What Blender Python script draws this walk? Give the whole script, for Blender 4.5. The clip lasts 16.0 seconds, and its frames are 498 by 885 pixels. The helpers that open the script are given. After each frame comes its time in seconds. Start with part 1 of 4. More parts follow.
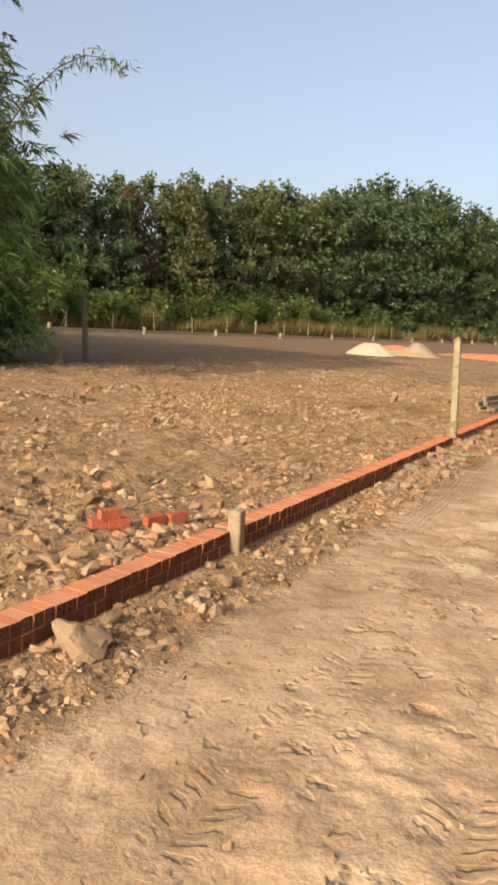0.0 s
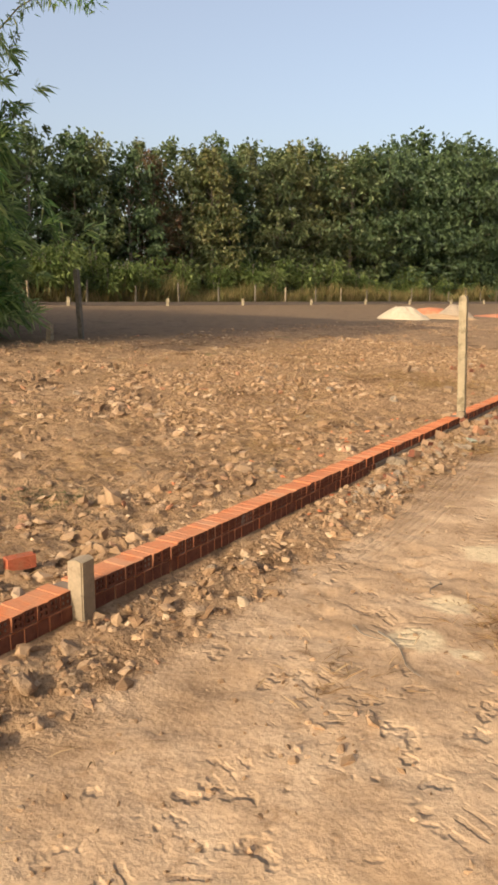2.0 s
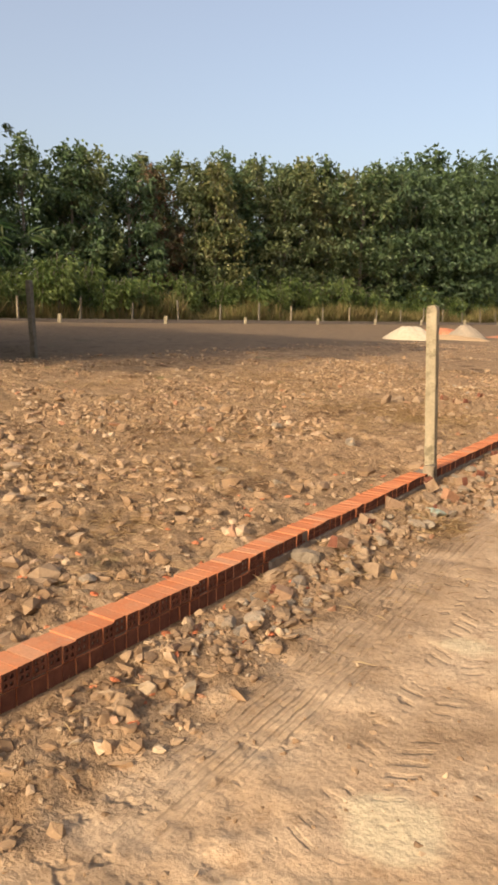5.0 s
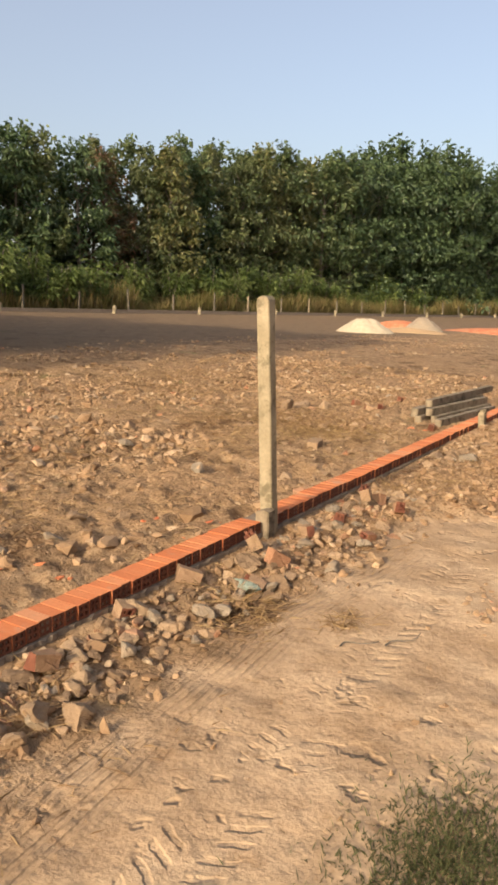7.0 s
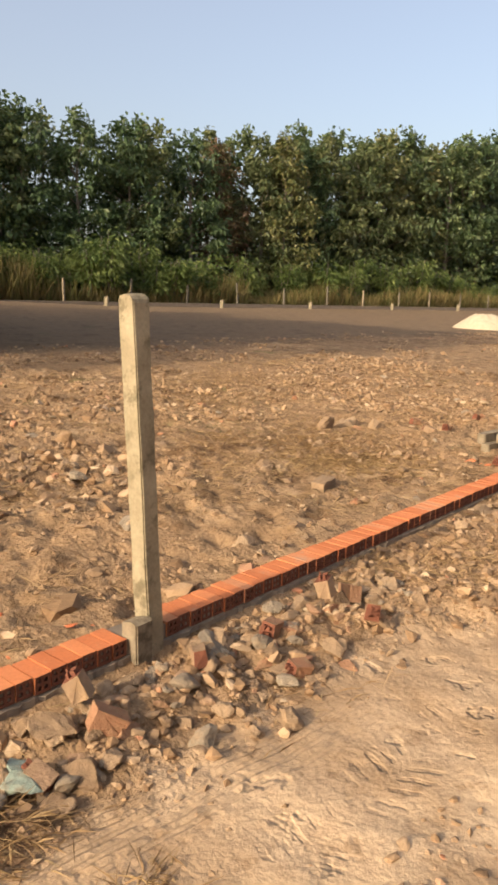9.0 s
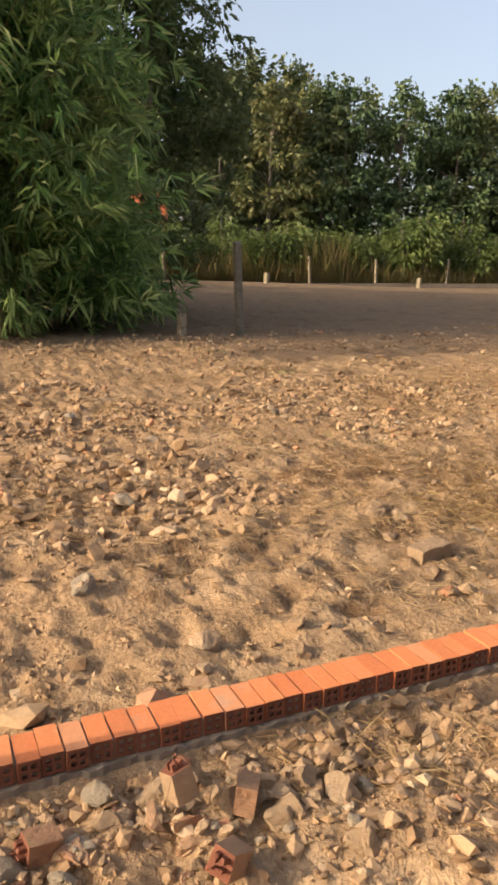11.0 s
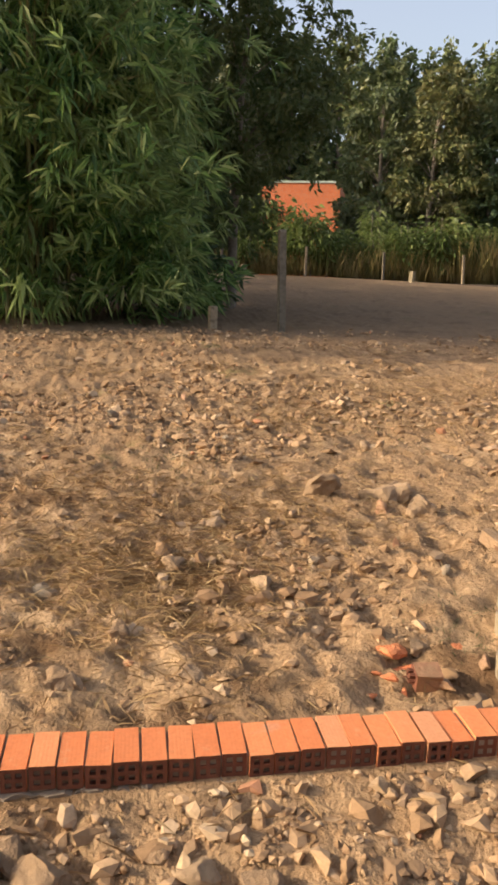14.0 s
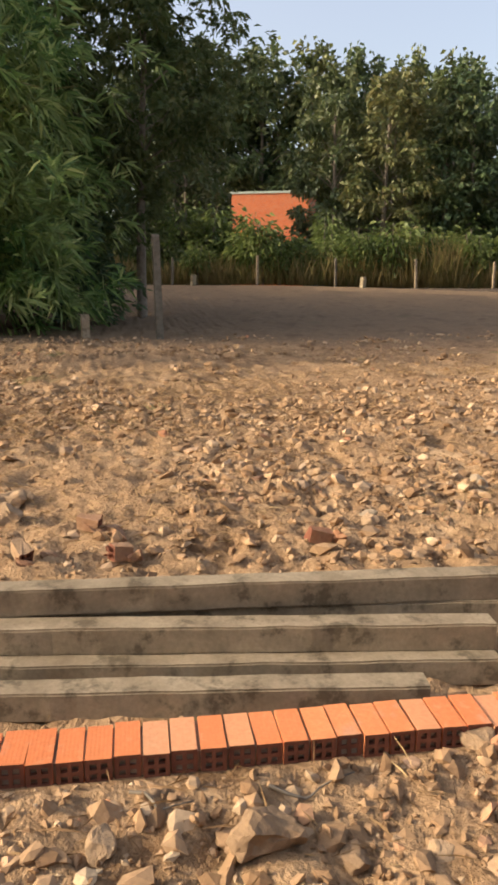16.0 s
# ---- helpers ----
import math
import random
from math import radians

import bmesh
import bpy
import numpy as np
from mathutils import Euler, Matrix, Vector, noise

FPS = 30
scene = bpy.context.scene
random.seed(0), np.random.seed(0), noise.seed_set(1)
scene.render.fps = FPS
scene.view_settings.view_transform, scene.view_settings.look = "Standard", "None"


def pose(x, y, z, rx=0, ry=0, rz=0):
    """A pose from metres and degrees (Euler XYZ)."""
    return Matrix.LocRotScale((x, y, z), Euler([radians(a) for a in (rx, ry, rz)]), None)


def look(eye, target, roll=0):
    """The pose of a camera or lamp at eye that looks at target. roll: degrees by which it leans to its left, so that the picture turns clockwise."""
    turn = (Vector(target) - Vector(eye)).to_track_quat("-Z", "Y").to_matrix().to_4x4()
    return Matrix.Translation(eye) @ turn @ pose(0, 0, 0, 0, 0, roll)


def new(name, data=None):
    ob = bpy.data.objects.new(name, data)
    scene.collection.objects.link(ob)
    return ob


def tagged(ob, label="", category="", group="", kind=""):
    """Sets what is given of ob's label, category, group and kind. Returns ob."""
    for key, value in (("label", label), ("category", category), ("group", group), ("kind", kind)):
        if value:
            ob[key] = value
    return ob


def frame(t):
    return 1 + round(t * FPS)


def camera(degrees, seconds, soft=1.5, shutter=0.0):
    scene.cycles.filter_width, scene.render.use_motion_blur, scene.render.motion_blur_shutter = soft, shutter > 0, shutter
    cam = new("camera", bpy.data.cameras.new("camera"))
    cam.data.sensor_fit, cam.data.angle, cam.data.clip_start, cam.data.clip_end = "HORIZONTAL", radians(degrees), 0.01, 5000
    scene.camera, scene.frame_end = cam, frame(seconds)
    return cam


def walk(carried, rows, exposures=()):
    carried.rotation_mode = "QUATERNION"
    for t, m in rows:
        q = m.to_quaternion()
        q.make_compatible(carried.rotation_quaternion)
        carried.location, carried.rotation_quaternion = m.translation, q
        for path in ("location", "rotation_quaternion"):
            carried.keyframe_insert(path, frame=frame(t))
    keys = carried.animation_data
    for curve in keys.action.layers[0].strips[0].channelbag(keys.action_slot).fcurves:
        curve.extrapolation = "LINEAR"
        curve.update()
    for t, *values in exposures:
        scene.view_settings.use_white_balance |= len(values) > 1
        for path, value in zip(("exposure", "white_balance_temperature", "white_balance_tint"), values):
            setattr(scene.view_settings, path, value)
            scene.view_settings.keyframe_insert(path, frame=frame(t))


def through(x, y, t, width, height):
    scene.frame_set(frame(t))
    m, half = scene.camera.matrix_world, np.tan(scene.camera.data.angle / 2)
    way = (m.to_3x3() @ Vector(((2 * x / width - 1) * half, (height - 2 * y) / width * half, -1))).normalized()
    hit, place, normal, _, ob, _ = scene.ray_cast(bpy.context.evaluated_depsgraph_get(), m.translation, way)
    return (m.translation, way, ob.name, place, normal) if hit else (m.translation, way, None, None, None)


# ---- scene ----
cam = camera(37.0, 16.0, 3.2)
PATH = [
    (0, (2.799, -0.278, 1.774), (1.853, 1.459, 1.478), 2.4),
    (0.5, (2.786, 0.333, 1.749), (1.897, 2.097, 1.437), 2.3),
    (1, (2.762, 0.841, 1.741), (1.846, 2.59, 1.418), 2.2),
    (1.5, (2.766, 1.371, 1.765), (1.799, 3.092, 1.443), 2.4),
    (2, (2.787, 1.939, 1.753), (1.748, 3.605, 1.374), 0.2),
    (2.5, (2.765, 2.543, 1.777), (1.715, 4.197, 1.374), -1.3),
    (3, (2.78, 3.087, 1.76), (1.73, 4.758, 1.436), 0.7),
    (3.2, (2.774, 3.28, 1.753), (1.739, 4.969, 1.476), 1.0),
    (5.3, (2.366, 5.246, 1.663), (1.285, 6.893, 1.32), 0.6),
    (5.5, (2.375, 5.486, 1.699), (1.307, 7.141, 1.348), 0.4),
    (6, (2.413, 6.09, 1.695), (1.361, 7.752, 1.333), 0.8),
    (6.5, (2.499, 6.635, 1.722), (1.513, 8.35, 1.426), 1.3),
    (7, (2.559, 7.224, 1.715), (1.547, 8.913, 1.362), 1.2),
    (7.5, (2.59, 7.769, 1.712), (1.465, 9.372, 1.304), -0.0),
    (8, (2.563, 8.43, 1.734), (1.443, 10.038, 1.338), 0.8),
    (8.5, (2.564, 8.974, 1.764), (1.365, 10.523, 1.359), 1.1),
    (9, (2.535, 9.577, 1.791), (1.257, 11.069, 1.415), 1.2),
    (9.5, (2.407, 10.198, 1.808), (0.979, 11.524, 1.36), 0.6),
    (9.7, (2.361, 10.428, 1.821), (0.888, 11.709, 1.385), 0.9),
    (11.8, (2.293, 13.331, 1.808), (0.44, 13.933, 1.359), -0.6),
    (12, (2.273, 13.597, 1.825), (0.428, 14.222, 1.371), -0.5),
    (12.5, (2.233, 14.179, 1.807), (0.378, 14.798, 1.388), -0.4),
    (13, (2.173, 14.811, 1.783), (0.283, 15.386, 1.472), 0.7),
    (13.5, (2.144, 15.439, 1.745), (0.244, 15.912, 1.339), 1.4),
    (14, (2.032, 16.046, 1.69), (0.105, 16.344, 1.248), 1.8),
    (14.5, (2.006, 16.724, 1.633), (0.05, 16.867, 1.238), 1.1),
    (15, (1.983, 17.33, 1.598), (0.009, 17.392, 1.281), 0.2),
    (15.5, (1.98, 18.026, 1.57), (0.019, 18.219, 1.223), -0.1),
    (16, (1.973, 18.673, 1.565), (0.038, 18.967, 1.155), 0.1),
]
walk(cam, [(t, look(eye, target, roll)) for t, eye, target, roll in PATH], [(0, 0.36), (5.5, 0.36), (7.5, 0.36), (9, 0.46), (9.7, 0.48), (12, 0.78), (13, 0.7), (14, 0.66), (15.5, 0.74), (16, 0.74)])

# ---- world, sun ----
SUN_AZ, SUN_EL = 4.0, 24.0  # degrees: the way the light travels, turned from +y towards +x; height of the sun
sun_ob = new("sun", bpy.data.lights.new("sun", "SUN"))
sun_ob.data.energy, sun_ob.data.angle, sun_ob.data.color = 3.6, radians(0.6), (1.0, 0.825, 0.60)
way = Vector((math.sin(radians(SUN_AZ)) * math.cos(radians(SUN_EL)), math.cos(radians(SUN_AZ)) * math.cos(radians(SUN_EL)), -math.sin(radians(SUN_EL))))
sun_ob.matrix_world = look((0, -20, 30), Vector((0, -20, 30)) + way)
world = bpy.data.worlds.new("sky")
scene.world = world
world.use_nodes = True
wn, wl = world.node_tree.nodes, world.node_tree.links
sky = wn.new("ShaderNodeTexSky")
sky.sky_type, sky.sun_disc = "NISHITA", False
sky.sun_elevation, sky.sun_rotation = radians(SUN_EL), radians(180 + SUN_AZ)
sky.air_density, sky.dust_density, sky.ozone_density, sky.altitude = 1.0, 5.0, 1.0, 20
haze = wn.new("ShaderNodeMix")  # thin pale haze over the whole sky
haze.data_type, haze.blend_type = "RGBA", "ADD"
haze.inputs[0].default_value, haze.inputs[7].default_value = 1.0, (1.0, 0.84, 0.72, 1)
wl.new(sky.outputs[0], haze.inputs[6])
wl.new(haze.outputs[2], wn["Background"].inputs[0])
wn["Background"].inputs[1].default_value = 0.15


# ---- materials ----
class Mat:
    """Short hand for a node material with one principled shader."""

    def __init__(self, name, rough=0.9, metal=0.0, spec=0.2):
        self.m = bpy.data.materials.new(name)
        self.m.use_nodes = True
        self.n, self.l = self.m.node_tree.nodes, self.m.node_tree.links
        self.b = self.n["Principled BSDF"]
        self.b.inputs["Roughness"].default_value = rough
        self.b.inputs["Metallic"].default_value = metal
        self.b.inputs["Specular IOR Level"].default_value = spec
        self.co = self.n.new("ShaderNodeTexCoord").outputs["Object"]

    def place(self):
        return self.n.new("ShaderNodeNewGeometry").outputs["Position"]

    def noise(self, scale, detail=4.0, rough=0.6, co=None):
        t = self.n.new("ShaderNodeTexNoise")
        t.inputs["Scale"].default_value, t.inputs["Detail"].default_value, t.inputs["Roughness"].default_value = scale, detail, rough
        self.l.new(co or self.co, t.inputs["Vector"])
        return t.outputs["Fac"]

    def voronoi(self, scale, co=None):
        t = self.n.new("ShaderNodeTexVoronoi")
        t.inputs["Scale"].default_value = scale
        self.l.new(co or self.co, t.inputs["Vector"])
        return t.outputs["Distance"], t.outputs["Color"]

    def ramp(self, fac, stops):
        t = self.n.new("ShaderNodeValToRGB")
        e = t.color_ramp.elements
        while len(e) < len(stops):
            e.new(0.5)
        for i, (p, c) in enumerate(stops):
            e[i].position = p
            e[i].color = (*c, 1) if len(c) == 3 else c
        self.l.new(fac, t.inputs[0])
        return t.outputs[0]

    def math(self, op, a, b=0.0):
        t = self.n.new("ShaderNodeMath")
        t.operation = op
        for i, v in enumerate((a, b)):
            if isinstance(v, (int, float)):
                t.inputs[i].default_value = v
            else:
                self.l.new(v, t.inputs[i])
        return t.outputs[0]

    def step(self, v, lo, hi):
        t = self.n.new("ShaderNodeMapRange")
        t.interpolation_type = "SMOOTHSTEP"
        t.inputs["From Min"].default_value, t.inputs["From Max"].default_value = lo, hi
        self.l.new(v, t.inputs["Value"])
        return t.outputs[0]

    def mix(self, fac, a, b, kind="MIX"):
        t = self.n.new("ShaderNodeMix")
        t.data_type, t.blend_type = "RGBA", kind
        for i, v in ((0, fac), (6, a), (7, b)):
            if isinstance(v, (int, float)):
                t.inputs[i].default_value = v
            elif isinstance(v, tuple):
                t.inputs[i].default_value = (*v, 1)
            else:
                self.l.new(v, t.inputs[i])
        return t.outputs[2]

    def random(self, island=False):
        if island:
            return self.n.new("ShaderNodeNewGeometry").outputs["Random Per Island"]
        return self.n.new("ShaderNodeObjectInfo").outputs["Random"]

    def bump(self, height, strength=0.5, distance=0.01):
        t = self.n.new("ShaderNodeBump")
        t.inputs["Strength"].default_value, t.inputs["Distance"].default_value = strength, distance
        self.l.new(height, t.inputs["Height"])
        self.l.new(t.outputs[0], self.b.inputs["Normal"])
        return self

    def color(self, c):
        self.l.new(c, self.b.inputs["Base Color"])
        return self


def make_ground():
    k = Mat("soil", 0.95, spec=0.1)
    p = k.place()
    sep = k.n.new("ShaderNodeSeparateXYZ")
    k.l.new(p, sep.inputs[0])
    x, y = sep.outputs[0], sep.outputs[1]
    big, mid, fine = k.noise(0.55, 4, co=p), k.noise(3.2, 5, 0.65, co=p), k.noise(38, 4, 0.7, co=p)
    field = k.ramp(mid, [(0.28, (0.182, 0.115, 0.064)), (0.5, (0.342, 0.221, 0.122)), (0.68, (0.490, 0.336, 0.196))])
    field = k.mix(k.step(big, 0.42, 0.62), field, k.ramp(fine, [(0.3, (0.268, 0.164, 0.087)), (0.7, (0.445, 0.293, 0.165))]))
    straw = k.step(k.noise(1.3, 6, 0.72, co=p), 0.53, 0.64)
    field = k.mix(k.math("MULTIPLY", straw, 0.8), field, (0.14, 0.078, 0.038))
    field = k.mix(k.math("MULTIPLY", k.step(k.noise(9, 6, 0.75, co=p), 0.55, 0.66), 0.5), field, (0.15, 0.085, 0.044))
    moss = k.step(k.noise(0.83, 3, 0.5, co=p), 0.66, 0.74)
    field = k.mix(k.math("MULTIPLY", moss, 0.6), field, (0.17, 0.16, 0.06))
    path = k.ramp(k.noise(1.7, 5, 0.62, co=p), [(0.32, (0.34, 0.222, 0.126)), (0.5, (0.48, 0.33, 0.198)), (0.66, (0.58, 0.415, 0.26))])
    path = k.mix(k.math("MULTIPLY", k.step(k.noise(7, 6, 0.7, co=p), 0.54, 0.66), 0.6), path, (0.28, 0.172, 0.092))
    grain = k.ramp(fine, [(0.3, (0.72, 0.72, 0.72)), (0.7, (1.12, 1.12, 1.12))])
    edge = k.math("ADD", x, k.math("MULTIPLY", k.math("SUBTRACT", mid, 0.5), 0.7))
    edge = k.math("SUBTRACT", edge, k.math("MULTIPLY", k.step(y, 12.8, 14.4), 0.85))
    col = k.mix(k.step(edge, 0.48, 0.82), field, path)
    for sx, sy, rad in ((1.60, 5.54, 0.17), (1.55, 7.06, 0.22), (1.89, 5.50, 0.09), (1.62, 6.05, 0.15), (1.35, 8.6, 0.16), (2.1, 7.6, 0.2)):  # spilled pale sand
        d = k.math("SQRT", k.math("ADD", k.math("POWER", k.math("SUBTRACT", x, sx), 2.0), k.math("POWER", k.math("SUBTRACT", y, sy), 2.0)))
        d = k.math("ADD", d, k.math("MULTIPLY", k.math("SUBTRACT", mid, 0.5), 0.35))
        col = k.mix(k.math("SUBTRACT", 0.8, k.math("MULTIPLY", k.step(d, rad * 0.5, rad), 0.8)), col, (0.66, 0.53, 0.33))
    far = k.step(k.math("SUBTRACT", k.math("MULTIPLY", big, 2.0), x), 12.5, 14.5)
    col = k.mix(k.math("MULTIPLY", far, 0.65), col, (0.17, 0.125, 0.085))  # the far corner's soil is greyer, and its tree shade is darkened into the colour
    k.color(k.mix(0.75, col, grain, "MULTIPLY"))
    on_track = k.step(edge, 0.48, 0.82)
    wander = k.math("MULTIPLY", k.math("SINE", k.math("MULTIPLY", y, 0.4)), 0.10)
    relief = None
    for xc, wide, slant in ((1.30, 0.06, 0.5), (1.48, 0.06, -0.5), (2.16, 0.07, 0.5), (2.36, 0.07, -0.5)):  # tyre treads pressed into the track
        side = k.math("SUBTRACT", k.math("SUBTRACT", x, xc), wander)
        along = k.math("ADD", k.math("ADD", y, k.math("MULTIPLY", mid, 0.12)), k.math("MULTIPLY", side, slant))
        bars = k.step(k.math("SINE", k.math("MULTIPLY", along, 2 * math.pi / 0.085)), 0.0, 0.8)
        band = k.math("MULTIPLY", bars, k.math("SUBTRACT", 1.0, k.step(k.math("ABSOLUTE", side), wide * 0.75, wide * 1.1)))
        relief = band if relief is None else k.math("ADD", relief, band)
    relief = k.math("MULTIPLY", relief, k.math("MULTIPLY", k.step(k.noise(2.3, 4, 0.65, co=p), 0.47, 0.62), -0.26))
    bent = k.math("ADD", x, k.math("SUBTRACT", k.math("MULTIPLY", k.step(y, 7.5, 10.5), 0.16), k.math("MULTIPLY", k.step(y, 10.5, 12.5), 0.2)))
    lines = k.step(k.math("SINE", k.math("MULTIPLY", k.math("ADD", bent, k.math("ADD", k.math("MULTIPLY", big, 0.14), k.math("MULTIPLY", mid, 0.03))), 2 * math.pi / 0.062)), -0.9, 0.2)
    lines = k.math("MULTIPLY", lines, k.math("MULTIPLY", k.step(bent, 0.60, 0.70), k.math("SUBTRACT", 1.0, k.step(bent, 0.98, 1.12))))  # long tyre lines beside the rubble
    lines = k.math("MULTIPLY", lines, k.math("MULTIPLY", k.step(y, 6.0, 7.2), k.math("SUBTRACT", 1.0, k.step(y, 11.4, 12.6))))
    relief = k.math("ADD", relief, k.math("MULTIPLY", lines, k.math("MULTIPLY", k.step(k.noise(2.6, 4, 0.65, co=p), 0.36, 0.6), 0.36)))
    pits = k.math("MULTIPLY", k.step(k.noise(5.5, 3, 0.55, co=p), 0.57, 0.66), k.math("MULTIPLY", k.step(k.noise(0.9, 3, 0.6, co=p), 0.45, 0.58), on_track))
    relief = k.math("SUBTRACT", relief, k.math("MULTIPLY", pits, 0.45))
    hard = k.math("SUBTRACT", 1.0, k.math("MULTIPLY", on_track, 0.75))
    k.bump(k.math("ADD", k.math("ADD", relief, k.math("MULTIPLY", k.math("MULTIPLY", fine, 0.75), hard)), k.math("MULTIPLY", k.noise(6.5, 5, 0.6, co=p), k.math("SUBTRACT", 1.15, k.math("MULTIPLY", on_track, 0.5)))), 0.75, 0.05)
    return k.m


def make_clod(name, stops, stain=(0.30, 0.19, 0.10)):
    k = Mat(name, 0.95, spec=0.1)
    p = k.place()
    c = k.ramp(k.random(True), stops)
    c = k.mix(k.math("MULTIPLY", k.step(k.noise(0.9, 4, 0.65, co=p), 0.47, 0.62), 0.5), c, (0.20, 0.12, 0.064))
    n = k.noise(14, 5, 0.7, co=p)
    c = k.mix(k.math("MULTIPLY", k.step(n, 0.5, 0.7), 0.45), c, stain)
    k.color(k.mix(0.6, c, k.ramp(k.noise(60, 3, co=p), [(0.3, (0.75, 0.75, 0.75)), (0.7, (1.1, 1.1, 1.1))]), "MULTIPLY"))
    return k.bump(k.noise(30, 5, 0.7, co=p), 0.5, 0.01).m


def make_rock(name, a, b, dust=(0.36, 0.235, 0.13), share=0.6):
    k = Mat(name, 0.92, spec=0.15)
    p = k.place()
    c = k.mix(k.random(), a, b)
    c = k.mix(k.math("MULTIPLY", k.step(k.noise(9, 5, 0.7, co=p), 0.45, 0.7), share), c, dust)
    k.color(k.mix(0.6, c, k.ramp(k.noise(45, 4, co=p), [(0.3, (0.75, 0.75, 0.75)), (0.7, (1.1, 1.1, 1.1))]), "MULTIPLY"))
    return k.bump(k.noise(28, 6, 0.75, co=p), 0.9, 0.02).m


def make_brick(name, tint=1.0, island=False):
    k = Mat(name, 0.88, spec=0.15)
    p = k.place()
    c = k.ramp(k.random(island), [(0.0, (0.54, 0.165, 0.062)), (0.45, (0.60, 0.195, 0.075)), (0.8, (0.65, 0.235, 0.095)), (1.0, (0.58, 0.27, 0.14))])
    c = k.mix(k.math("MULTIPLY", k.step(k.noise(16, 5, 0.7, co=p), 0.55, 0.75), 0.35), c, (0.56, 0.36, 0.20))
    c = k.mix(k.math("MULTIPLY", k.step(k.noise(5, 4, 0.6, co=p), 0.6, 0.72), 0.4), c, (0.36, 0.30, 0.22))
    sepy = k.n.new("ShaderNodeSeparateXYZ")
    k.l.new(p, sepy.inputs[0])
    older = k.math("SUBTRACT", 0.5, k.math("MULTIPLY", k.step(sepy.outputs[1], 5.0, 12.0), 0.42))  # the older end is dustier
    c = k.mix(k.math("MULTIPLY", k.step(k.noise(6, 5, 0.7, co=p), 0.25, 0.6), older), c, (0.46, 0.27, 0.16))
    k.color(k.mix(0.5, c, k.ramp(k.noise(70, 3, co=p), [(0.3, (0.75, 0.75, 0.75)), (0.7, (1.1, 1.1, 1.1))]), "MULTIPLY"))
    sep = k.n.new("ShaderNodeSeparateXYZ")
    k.l.new(p, sep.inputs[0])
    groove = k.math("SINE", k.math("MULTIPLY", sep.outputs[1], 2 * math.pi / 0.0125))
    return k.bump(k.math("ADD", k.math("MULTIPLY", groove, 0.1), k.noise(40, 5, 0.7, co=p)), 0.3, 0.003).m


def make_concrete(name, a=(0.36, 0.31, 0.23), b=(0.50, 0.45, 0.35), stain=(0.17, 0.15, 0.09)):
    k = Mat(name, 0.9, spec=0.2)
    p = k.place()
    c = k.ramp(k.noise(4.5, 6, 0.65, co=p), [(0.3, a), (0.7, b)])
    c = k.mix(k.math("MULTIPLY", k.step(k.noise(7, 5, 0.7, co=p), 0.50, 0.66), 0.7), c, stain)
    k.color(k.mix(0.5, c, k.ramp(k.noise(55, 3, co=p), [(0.3, (0.7, 0.7, 0.7)), (0.7, (1.1, 1.1, 1.1))]), "MULTIPLY"))
    return k.bump(k.noise(35, 5, 0.75, co=p), 0.4, 0.006).m


def make_leaf(name, stops, gloss=0.45, through=0.25, vary=False):
    k = Mat(name, gloss, spec=0.3)
    c = k.ramp(k.random(True), stops)
    c = k.mix(k.math("MULTIPLY", k.step(k.noise(0.45, 3, co=k.place()), 0.4, 0.65), 0.4), c, stops[-1][1])
    if vary:  # each tree has its own shade of green
        c = k.mix(1.0, c, k.ramp(k.random(), [(0, (0.85, 0.98, 1.02)), (0.5, (1.12, 1.1, 1.1)), (1, (1.42, 1.24, 1.1))]), "MULTIPLY")
    k.color(c)
    tr = k.n.new("ShaderNodeBsdfTranslucent")
    k.l.new(c, tr.inputs[0])
    mixer = k.n.new("ShaderNodeMixShader")
    mixer.inputs[0].default_value = through
    k.l.new(k.b.outputs[0], mixer.inputs[1])
    k.l.new(tr.outputs[0], mixer.inputs[2])
    k.l.new(mixer.outputs[0], k.n["Material Output"].inputs[0])
    return k.m


def make_plain(name, a, b, scale=6, rough=0.9, bump=0.3):
    k = Mat(name, rough, spec=0.2)
    p = k.place()
    k.color(k.ramp(k.noise(scale, 5, 0.65, co=p), [(0.3, a), (0.7, b)]))
    return k.bump(k.noise(scale * 6, 4, 0.7, co=p), bump, 0.01).m


SOIL = make_ground()
CLOD = make_clod("clod_soil", [(0, (0.205, 0.123, 0.067)), (0.5, (0.342, 0.217, 0.121)), (0.9, (0.445, 0.300, 0.175)), (1, (0.547, 0.414, 0.265))])
RUBBLE = make_clod("broken_lumps", [(0, (0.217, 0.134, 0.074)), (0.35, (0.331, 0.213, 0.122)), (0.7, (0.422, 0.283, 0.167)), (0.92, (0.502, 0.364, 0.233)), (0.96, (0.456, 0.202, 0.106)), (1, (0.319, 0.258, 0.180))])
STONE = make_rock("pale_rubble", (0.25, 0.165, 0.10), (0.41, 0.285, 0.175))
GREENSTONE = make_rock("green_plaster", (0.34, 0.40, 0.32), (0.40, 0.46, 0.37))
GREYSTONE = make_rock("grey_mortar", (0.26, 0.205, 0.145), (0.36, 0.29, 0.21))
BRICK = make_brick("fired_brick")
BRICKS = make_brick("fired_brick_rows", island=True)
# brick colour darkened to carry the shade on the wall's +x side
BRICK_END_SHADED = make_plain("burnt_brick_end", (0.11, 0.042, 0.026), (0.21, 0.08, 0.046), 14)
SHARD = make_rock("brick_shard", (0.60, 0.17, 0.07), (0.68, 0.25, 0.11), share=0.2)
DUSTBRICK = make_rock("dusty_brick", (0.37, 0.18, 0.10), (0.37, 0.245, 0.15), share=0.8)
